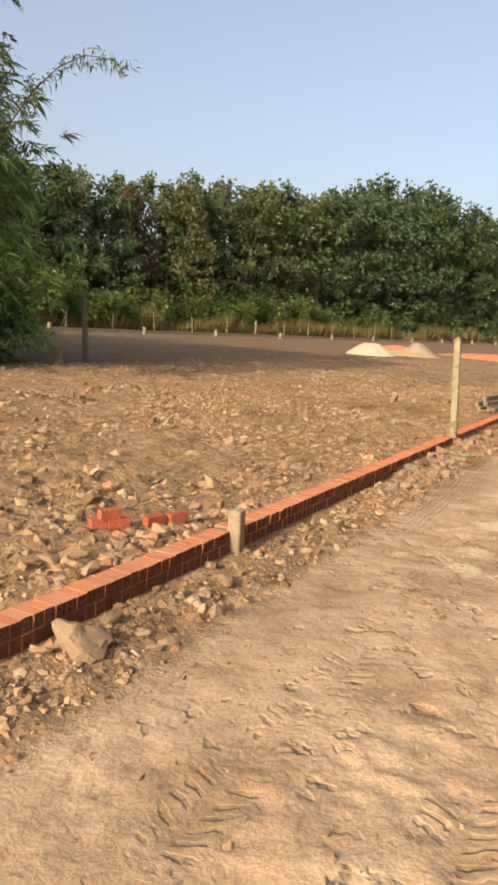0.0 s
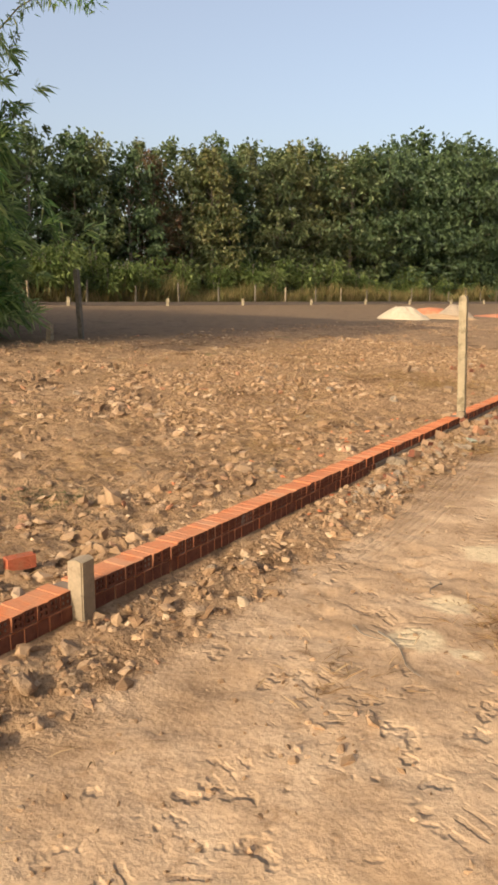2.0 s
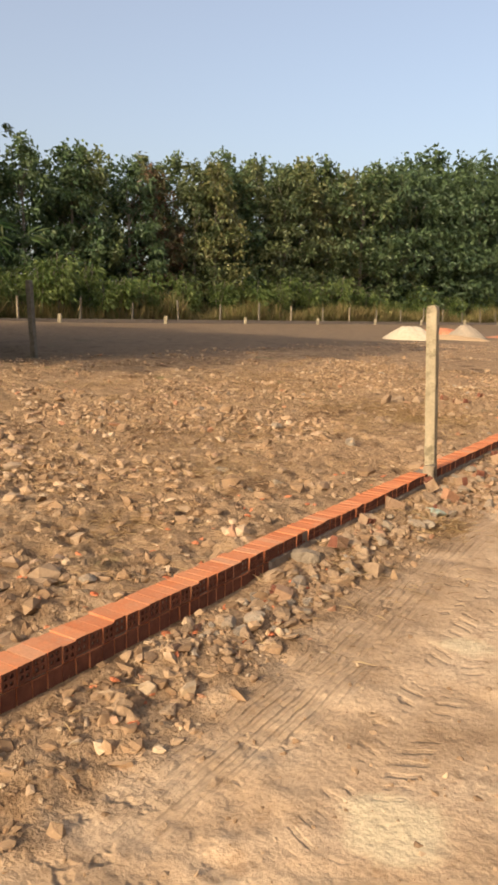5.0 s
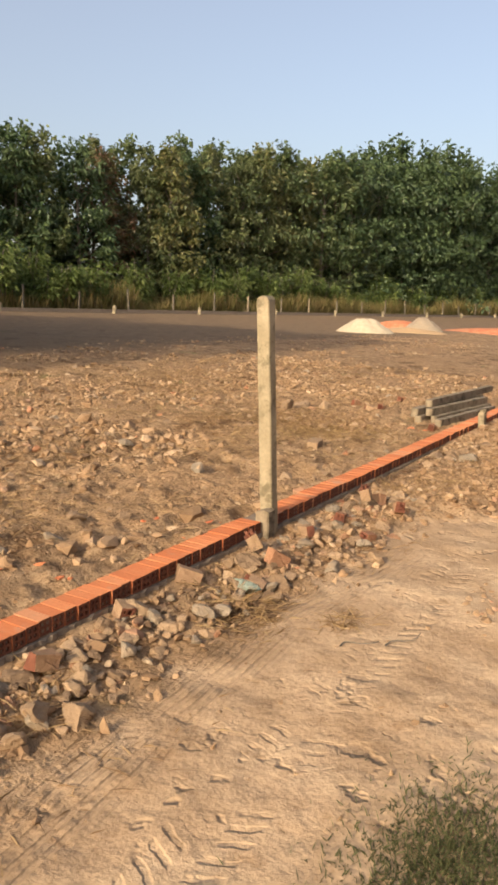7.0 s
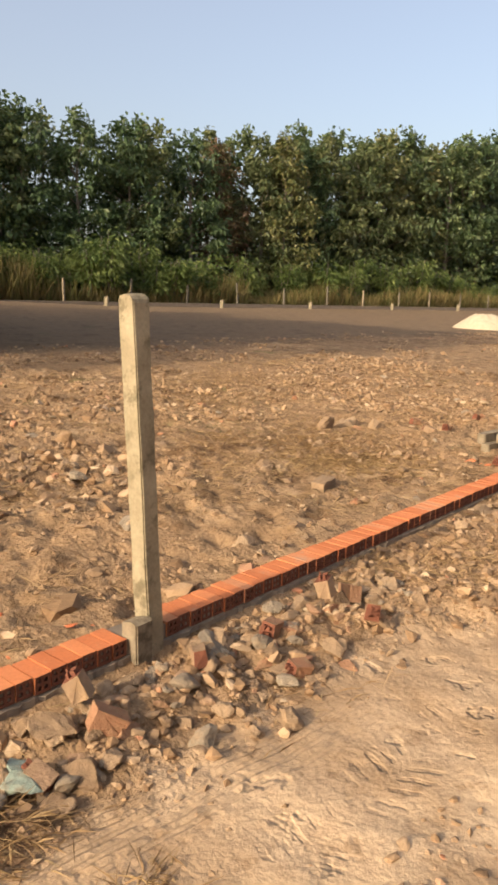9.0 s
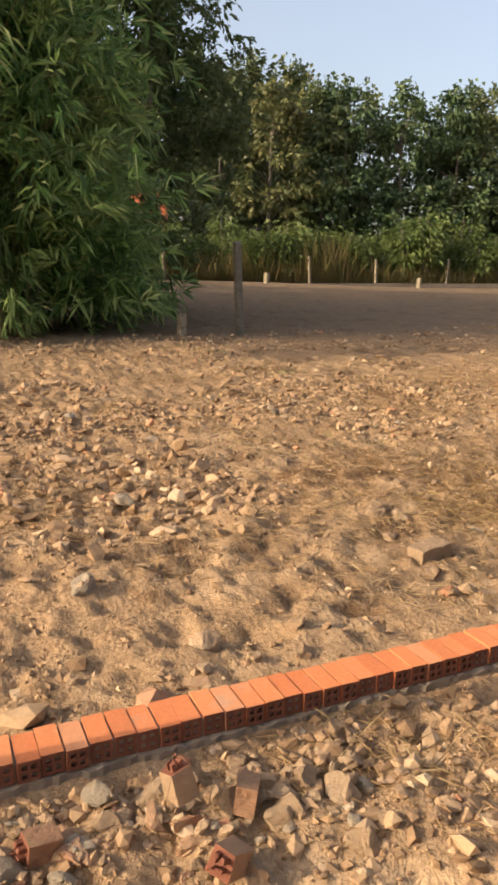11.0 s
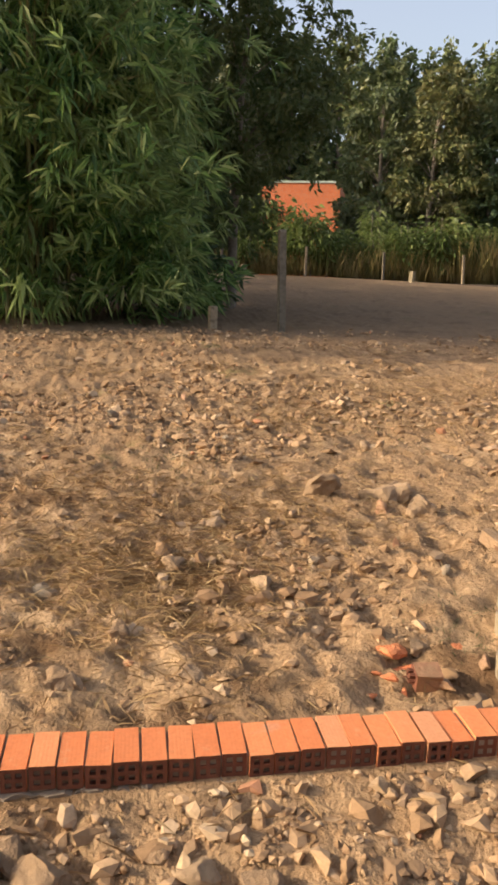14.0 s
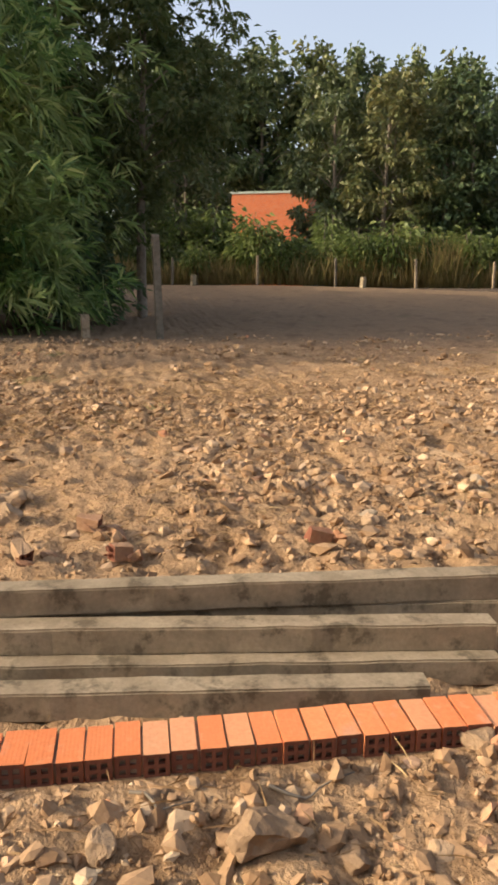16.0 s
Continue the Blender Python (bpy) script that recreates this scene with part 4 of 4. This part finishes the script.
r = np.random.default_rng(41)
us, ss = r.uniform(2, 148, 80000), FENCE + 0.3 + 5.0 * r.random(80000) ** 0.9
gp = np.stack([NX * ss + NY * us, NY * ss - NX * us], -1)
v, f = blades(gp, r.uniform(0.9, 2.7, len(gp)) * (0.95 + 0.9 * fbm(gp[:, 0] / 4, gp[:, 1] / 4, 2)), r.uniform(0.03, 0.075, len(gp)), 42, 0.22)
thing("tall_grass", "tall yellow-green grass along the far boundary", "grass", kind="stuff", me=mesh_np("tall_grass", v, f, GRASS))
sp = scatter(120000, -9, 1.0, 1.5, 26, 43, lambda x, y, r: clear(x, y) & (fbm(x / 0.8 + 5, y / 0.8 + 8, 3) > 0.11 + 0.08 * r.normal(0, 1, len(x))) & ((x < 0) | (r.random(len(x)) < 0.5)))
rs = np.random.default_rng(46)
mats = [np.stack([rs.normal(cx, rad, n), rs.normal(cy, rad * 1.3, n)], -1) for cx, cy, rad, n in ((1.97, 6.05, 0.14, 600), (2.18, 5.75, 0.14, 500), (1.40, 4.95, 0.14, 160), (0.66, 14.1, 0.2, 500), (-2.3, 16.7, 0.3, 900), (-2.2, 14.9, 0.3, 900), (-1.6, 17.0, 0.3, 600), (-1.75, 15.85, 0.26, 2600), (-1.05, 16.15, 0.2, 1200), (-3.1, 15.7, 0.3, 1500), (-5.2, 17.6, 0.45, 1500), (-2.6, 16.6, 0.3, 1500), (-1.5, 16.35, 0.25, 1400), (-2.9, 12.9, 0.35, 1600), (-2.0, 10.8, 0.35, 1400), (-3.2, 9.6, 0.4, 1600), (-1.3, 8.9, 0.25, 1000), (-4.2, 11.6, 0.5, 1600), (-5.0, 8.2, 0.5, 1400), (-2.4, 7.4, 0.35, 1200), (-4.0, 6.4, 0.4, 1000), (-1.9, 16.03, 0.4, 1500), (-6.7, 20.2, 0.6, 900), (-7.1, 19.4, 0.5, 900), (0.45, 10.62, 0.13, 900), (1.02, 10.88, 0.05, 260), (0.3, 9.3, 0.12, 400), (0.3, 13.6, 0.16, 500))]  # matted straw
sp = np.concatenate([sp, *mats])
sp = sp[clear(sp[:, 0], sp[:, 1])]
v, f = blades(sp, np.random.default_rng(44).uniform(0.05, 0.20, len(sp)), np.full(len(sp), 0.006), 45, 4.0)
thing("dry_straw", "dry brown straw and roots scattered on the earth", "straw", kind="stuff", me=mesh_np("dry_straw", v, f, STRAW))


tp = np.random.default_rng(61)
tuft_at = []
for x, y, rx, ry, n in ((-1.65, 6.05, 0.45, 0.35, 1300), (2.08, 9.3, 0.3, 0.5, 7000), (-3.9, 16.3, 1.1, 0.5, 900), (-5.2, 18.2, 1.4, 0.6, 900), (-2.2, 21.0, 0.5, 0.7, 600), (-4.4, 12.0, 0.7, 0.5, 500), (-0.9, 17.5, 0.3, 0.3, 160), (-12.6, 15.4, 1.2, 1.6, 900)):
    tuft_at.append(np.stack([x + rx * tp.normal(0, 0.5, n), y + ry * tp.normal(0, 0.5, n)], -1))
tuft_at = np.concatenate(tuft_at)
v, f = blades(tuft_at, tp.uniform(0.02, 0.065, len(tuft_at)), np.full(len(tuft_at), 0.005), 62, 0.8)
thing("grass_tufts", "thin patches of short green grass on the earth", "grass", kind="stuff", me=mesh_np("grass_tufts", v, f, TUFT))
for i, ((x0, y0), (x1, y1)) in enumerate((((1.41, 5.46), (1.80, 5.09)), ((1.43, 6.37), (1.50, 6.13)), ((1.23, 5.47), (1.46, 5.38)), ((1.13, 10.56), (1.25, 10.71)), ((1.35, 10.70), (1.42, 10.93)), ((0.14, 18.62), (0.2, 18.78)), ((0.15, 19.01), (0.13, 19.26)))):
    bm = bmesh.new()
    pts = []
    for t in np.linspace(0, 1, 7):
        x, y = x0 + (x1 - x0) * t + 0.03 * math.sin(5 * t + i), y0 + (y1 - y0) * t + 0.02 * math.sin(7 * t)
        pts.append((x, y, float(ground_z(x, y)) + 0.012))
    limb(bm, pts, [0.0055 - 0.0035 * t for t in np.linspace(0, 1, 7)], 5)
    thing("twig", "thin dry brown twig lying on the earth", "twig", group="twigs", me=mesh_bm("twig", bm, BARK, True))

# ---- bamboo ----
def bamboo(cx, cy, culms, seed, height=(7.0, 11.0), spread=4.3, per=200, label=""):
    r = np.random.default_rng(seed)
    ob = thing("bamboo_clump", label, "bamboo")
    z0 = float(ground_base(cx, cy))
    ob.matrix_basis = pose(cx, cy, z0)
    at, out = [], []
    for c in range(culms):
        bm = bmesh.new()
        a, foot = r.uniform(0, 2 * np.pi), r.uniform(0.1, spread * 0.42)
        h, reach = r.uniform(*height), spread * r.uniform(0.1, 0.95)
        ts = np.linspace(0, 1, 10)
        x = foot * math.cos(a) + reach * math.cos(a) * ts**2.2
        y = foot * math.sin(a) + reach * math.sin(a) * ts**2.2
        z = h * (ts - 0.24 * ts**3.5 * (reach / spread) * 2)
        pts = np.stack([x, y, z], -1)
        limb(bm, [tuple(p) if i else (p[0], p[1], p[2] - 0.2) for i, p in enumerate(pts)], [0.045 * (1 - 0.9 * t) + 0.004 for t in ts], 6)
        part("culm", mesh_bm("culm", bm, CULM, True), ob)
        tufts = int(per / 8)
        t = r.uniform(0.06, 1.0, tufts)
        p = np.stack([np.interp(t, ts, q) for q in (x, y, z)], -1)
        ang = r.uniform(0, 2 * np.pi, tufts)
        arm = r.uniform(0.15, 1.35, tufts) * (1.15 - 0.5 * t)
        p = p + np.stack([np.cos(ang) * arm, np.sin(ang) * arm, r.normal(-0.1, 0.3, tufts)], -1)
        p[:, 2] = np.maximum(p[:, 2], 0.15)
        k = 9
        d = np.stack([np.cos(ang), np.sin(ang), np.full(tufts, -0.35)], -1)[:, None] + r.normal(0, 0.55, (tufts, k, 3))
        d[..., 2] -= 0.35
        at.append((p[:, None] + r.normal(0, 0.10, (tufts, k, 3))).reshape(-1, 3))
        out.append(d.reshape(-1, 3))
    at, out = np.concatenate(at), np.concatenate(out)
    n = len(at)
    v, f = leaves_np(at, out, r.uniform(0.3, 0.54, n), r.uniform(0.05, 0.085, n), seed + 5, 0.3)
    part("foliage", mesh_np("foliage", v, f, LEAF_BAMBOO), ob, "hanging narrow green leaves")
    return ob


def thicket(ob, cx, cy, domes, leaf, seed, length, width, name="foliage", label="hanging narrow green leaves"):
    """Leaf sprays over lumpy domes: (x, y, z, rx, ry, rz, sprays) about a clump's foot."""
    r = np.random.default_rng(seed)
    at, out = [], []
    for dx, dy, dz, ax, ay, az, count in domes:
        d = unit(r.normal(0, 1, (count, 3)))
        d[:, 2] = np.where(d[:, 2] < -0.75, -d[:, 2], d[:, 2])
        lump = 1 + 1.0 * fbm(d[:, 0] * 3.0 + 9 + seed, d[:, 2] * 3.4 + d[:, 1] * 3.0, 3)
        depth = 1 - 0.5 * r.random(count) ** 1.2
        p = d * np.array((ax, ay, az)) * (lump * depth)[:, None] + (dx, dy, dz)
        gap = vnoise(p[:, 1] * 1.1 + p[:, 0] * 0.5 + seed, p[:, 2] * 1.2 + 4) + 0.5 * vnoise(p[:, 1] * 2.7, p[:, 2] * 2.7 + p[:, 0])
        ok = (p[:, 2] > 0.05) & ((gap > -0.08) | (depth < 0.72))  # the sprays hang in tiers with dark gaps
        p, d, k = p[ok], d[ok], 12
        fan = unit(d * (1.0, 1.0, 0.3) + r.normal(0, 0.4, d.shape))  # each spray is a drooping fan of leaves
        fan[:, 2] -= 0.32
        q = fan[:, None] + r.normal(0, 0.62, (len(p), k, 3))
        at.append((p[:, None] + fan[:, None] * r.uniform(0, 0.3, (len(p), k, 1)) + r.normal(0, 0.05, (len(p), k, 3))).reshape(-1, 3))
        out.append(q.reshape(-1, 3))
    at, out = np.concatenate(at), np.concatenate(out)
    n = len(at)
    v, f = leaves_np(at, out, r.uniform(*length, n), r.uniform(*width, n), seed + 5, 0.14)
    return part(name, mesh_np(name, v, f, leaf), ob, label)


clump = bamboo(-16.6, 13.4, 46, 500, label="dense green bamboo clump with leaves hanging to the ground")
thicket(clump, -16.6, 13.4, ((0, 0.4, 2.8, 3.7, 4.2, 3.6, 1500), (0.2, -3.4, 2.8, 3.6, 3.0, 4.2, 900), (0.2, 1.6, 5.6, 3.0, 3.2, 2.6, 700), (1.2, 2.8, 1.5, 1.6, 1.6, 1.6, 260), (-0.6, -1.2, 7.6, 3.6, 4.0, 2.8, 900), (-0.2, 3.2, 8.6, 2.0, 2.2, 1.3, 100)), LEAF_BAMBOO, 540, (0.34, 0.62), (0.055, 0.09))
arch = [Vector(p) - Vector((-16.6, 13.4, float(ground_base(-16.6, 13.4)))) for p in ((-12.12, 13.95, 6.73), (-11.46, 14.06, 7.43), (-10.78, 14.22, 7.94), (-10.15, 14.41, 8.18), (-9.62, 14.61, 8.10), (-9.14, 14.83, 7.88))]  # one long shoot arching out of the clump
bm = bmesh.new()
limb(bm, [(-0.4, 0.6, 5.0), *arch], [0.03, 0.024, 0.02, 0.016, 0.012, 0.008, 0.004], 5)
part("culm", mesh_bm("culm", bm, CULM, True), clump)
ra = np.random.default_rng(571)
base = np.concatenate([np.array(arch[i])[None] * (1 - t) + np.array(arch[i + 1])[None] * t for i in range(5) for t in np.linspace(0, 1, 9)])
base = np.repeat(base, 5, 0) + ra.normal(0, 0.10, (len(base) * 5, 3))
v, f = leaves_np(base, ra.normal(0, 0.7, base.shape) + (0.1, 0.3, -0.5), ra.uniform(0.16, 0.3, len(base)), ra.uniform(0.03, 0.05, len(base)), 572, 0.2)
part("foliage", mesh_np("shoot_leaves", v, f, LEAF_BAMBOO), clump)
ob = tree("shade_tree", "dark broad tree overhanging beside the bamboo", -21.0, 18.9, tree_parts(11.2, 3.3, 0.44, 270, LEAF_THIN, 72, 90), 0, 1.0, "trees behind the bamboo")
thicket(ob, 0, 0, ((0, 0, 6.6, 2.8, 3.0, 3.6, 1100), (0, -0.3, 9.8, 2.6, 2.8, 2.0, 600), (0.3, -0.7, 3.4, 1.8, 1.7, 2.6, 480)), LEAF_THIN, 273, (0.16, 0.3), (0.06, 0.12), "skirt", "dark hanging leaves")
ob = tree("shade_tree", "dark broad leafy tree behind the bamboo", -22.5, 14.5, tree_parts(10.4, 3.2, 0.1, 280, LEAF_B, 90, 90), 0, 1.0, "trees behind the bamboo")
thicket(ob, 0, 0, ((0, 0, 4.6, 3.2, 3.2, 4.2, 1300), (3.8, 2.4, 1.0, 1.7, 1.5, 1.7, 420)), LEAF_B, 283, (0.16, 0.3), (0.06, 0.12), "skirt", "low hanging dark leaves")
for i in range(9):  # tall trees towards the sun, whose shade lies on the far corner of the lot
    x, y = -21.5 - 3.4 * i, 4.0 + 1.6 * math.sin(i * 2.1)
    tree("forest_tree", NAMES[5], x, y, KINDS[5], 40 * i, 1.6 if i < 4 else 1.0, "trees behind the bamboo")
high_crown = tree_parts(10.0, 2.3, 0.5, 255, LEAF_B, 110, 36, (0.22, 0.42))
for x, y, turn in ((-14.6, 1.0, 0), (-17.6, 3.2, 120)):
    tree("forest_tree", "tall forest tree with a high crown over a bare trunk", x, y, high_crown, turn, 1.75, "trees behind the bamboo")

# ---- brick house ----
def make_house_wall():
    k = Mat("house_brick", 0.9, spec=0.15)
    t = k.n.new("ShaderNodeTexBrick")
    t.inputs["Scale"].default_value = 1.0
    t.inputs["Brick Width"].default_value, t.inputs["Row Height"].default_value, t.inputs["Mortar Size"].default_value = 0.2, 0.09, 0.008
    t.inputs["Color1"].default_value, t.inputs["Color2"].default_value, t.inputs["Mortar"].default_value = (0.48, 0.115, 0.045, 1), (0.56, 0.165, 0.065, 1), (0.36, 0.22, 0.14, 1)
    m = k.n.new("ShaderNodeMapping")
    m.inputs["Rotation"].default_value = (radians(90), 0, 0)
    k.l.new(k.co, m.inputs[0])
    k.l.new(m.outputs[0], t.inputs[0])
    k.color(k.mix(k.math("MULTIPLY", k.step(k.noise(1.2, 4), 0.5, 0.7), 0.3), t.outputs[0], (0.40, 0.17, 0.09)))
    return k.m


HW = make_house_wall()
hx, hy = -78.0, 33.5
hz = float(ground_base(hx, hy))
house = thing("brick_house", "small unplastered orange brick house with a flat pale roof edge", "house", pose(hx, hy, hz - 0.1, 0, 0, 70))
for name, size, at in (("wall", (7.9, 0.2, 9.2), (0, -2.9, 0)), ("wall", (7.9, 0.2, 9.2), (0, 2.9, 0)), ("wall", (0.2, 5.6, 9.2), (-3.85, 0, 0)), ("wall", (0.2, 5.6, 9.2), (3.85, 0, 0))):
    part(name, box_mesh("house_wall", HW, size), house, at=Matrix.Translation(at))
part("roof", box_mesh("house_roof", make_plain("roof_sheet", (0.30, 0.36, 0.30), (0.42, 0.46, 0.40), 2), (8.1, 6.2, 0.22), 0.02), house, "flat pale grey-green roof edge", Matrix.Translation((0, 0, 9.202)))


# ---- heaps at the far end of the lot ----
def heap(name, label, category, mat, x, y, size, seed, turn=0, group=""):
    r = np.random.default_rng(seed)
    g = np.linspace(-1, 1, 41)
    X, Y = np.meshgrid(g, g)
    R = np.hypot(X, Y)
    Z = np.clip(1 - R**1.5, 0, None) * (1 + 0.25 * fbm(X * 3 + seed, Y * 3, 3)) + 0.05 * fbm(X * 9, Y * 9 + seed, 3) * (R < 1)
    Z = np.where(R > 0.98, -0.25, Z)
    v = np.stack([X * size[0] / 2, Y * size[1] / 2, Z * size[2]], -1).reshape(-1, 3)
    i = np.arange(41 * 41).reshape(41, 41)
    q = np.stack([i[:-1, :-1], i[:-1, 1:], i[1:, 1:], i[1:, :-1]], -1).reshape(-1, 4)
    return thing(name, label, category, pose(x, y, float(ground_base(x, y)) - 0.02, 0, 0, turn), group, me=mesh_np(name, v, q, mat, True))


heap("sand_mound", "pale heap of building sand on the lot", "sand", SAND, -16.0, 52.3, (3.9, 3.2, 0.95), 1)
heap("soil_spread", "low spread of yellow soil beside the sand heap", "soil", YELLOWSOIL, -15.0, 56.5, (6.0, 3.4, 0.32), 2)
heap("rubble_mound", "grey mound of broken concrete on the lot", "rubble", GREYSTONE, -14.7, 60.0, (3.0, 2.6, 1.0), 3)
heap("brick_earth", "low orange mound of brick earth on the lot", "earth", REDSOIL, -17.0, 61.5, (5.4, 2.8, 0.7), 4)
heap("brick_earth", "long low orange mound of brick earth", "earth", REDSOIL, -10.6, 64.5, (11.0, 3.4, 0.5), 5)

# ---- loose bricks on the lot ----
REDBRICK = make_rock("red_brick", (0.42, 0.10, 0.05), (0.48, 0.15, 0.075), share=0.35)
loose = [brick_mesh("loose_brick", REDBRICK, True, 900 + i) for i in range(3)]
for x, y, z, yaw, tilt in ((-0.98, 4.36, 0.0, 62, 0), (-0.86, 4.45, 0.0, 58, 0), (-0.92, 4.40, 0.08, 66, 2), (-0.72, 4.72, 0.0, 75, 4), (-0.62, 4.92, 0.0, 70, 0)):
    thing("loose_brick", "red hollow brick lying on the lot behind the wall", "brick", pose(x, y, float(ground_base(x, y)) + 0.085 + z, tilt, 0, yaw), "loose bricks", me=loose[int(rr.integers(3))])

dusty = [brick_mesh("dusty_brick", DUSTBRICK, True, 950 + i, n) for i, n in enumerate((0.15, 0.10, 0.125))]
for me in dusty:
    for v in me.vertices:
        far_end = max(0.0, -v.co.x / 0.15)
        v.co += noise.noise_vector(v.co * 28) * 0.011 + noise.noise_vector(v.co * 11 + Vector((len(me.name), 3, 1))) * 0.03 * far_end
rd = np.random.default_rng(83)
for x, y, yaw, tilt in ((0.24, 11.30, 20, 60), (0.40, 11.36, 60, 30), (0.30, 12.45, 100, 10), (0.38, 12.84, 30, 75), (0.57, 12.95, 120, 25), (0.16, 10.05, -30, 8), (0.14, 10.75, 40, 20), (0.62, 12.3, 70, 12), (0.28, 13.1, 150, 15), (0.46, 10.95, 15, 30), (0.2, 9.5, 80, 15), (0.33, 8.55, 20, 22), (0.2, 11.95, 140, 12), (-1.7, 18.1, 30, 20), (-2.1, 18.45, 70, 6), (-1.8, 18.62, 110, 10), (-1.84, 19.72, 95, 15), (-0.46, 17.22, 85, 4)):
    thing("dusty_brick", "dusty broken hollow brick lying in the rubble", "brick", pose(x, y, float(ground_z(x, y)) + 0.052 + 0.03 * math.sin(radians(tilt)), rd.normal(0, 12), tilt, yaw), "hollow bricks in the rubble", me=dusty[int(rd.integers(3))])

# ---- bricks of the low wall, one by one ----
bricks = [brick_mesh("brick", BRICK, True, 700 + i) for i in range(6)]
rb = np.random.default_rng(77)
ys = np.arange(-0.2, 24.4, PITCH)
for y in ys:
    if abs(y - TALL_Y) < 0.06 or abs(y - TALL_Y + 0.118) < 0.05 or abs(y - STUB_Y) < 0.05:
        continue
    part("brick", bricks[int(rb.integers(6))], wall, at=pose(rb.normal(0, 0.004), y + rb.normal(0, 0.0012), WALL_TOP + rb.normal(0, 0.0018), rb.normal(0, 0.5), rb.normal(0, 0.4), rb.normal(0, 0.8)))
tagged(part("brick_row", rows_mesh("far_bricks", 24.4, 46, WALL_TOP, 1), wall, "rest of the row of bricks"), kind="stuff")
tagged(part("brick_row", rows_mesh("lower_bricks", -6, 8.8, WALL_TOP - BH - 0.01, 2), wall, "second course of bricks below"), kind="stuff")
tagged(part("brick_row", rows_mesh("near_bricks", -6, -0.25, WALL_TOP, 3), wall, "first bricks of the row"), kind="stuff")
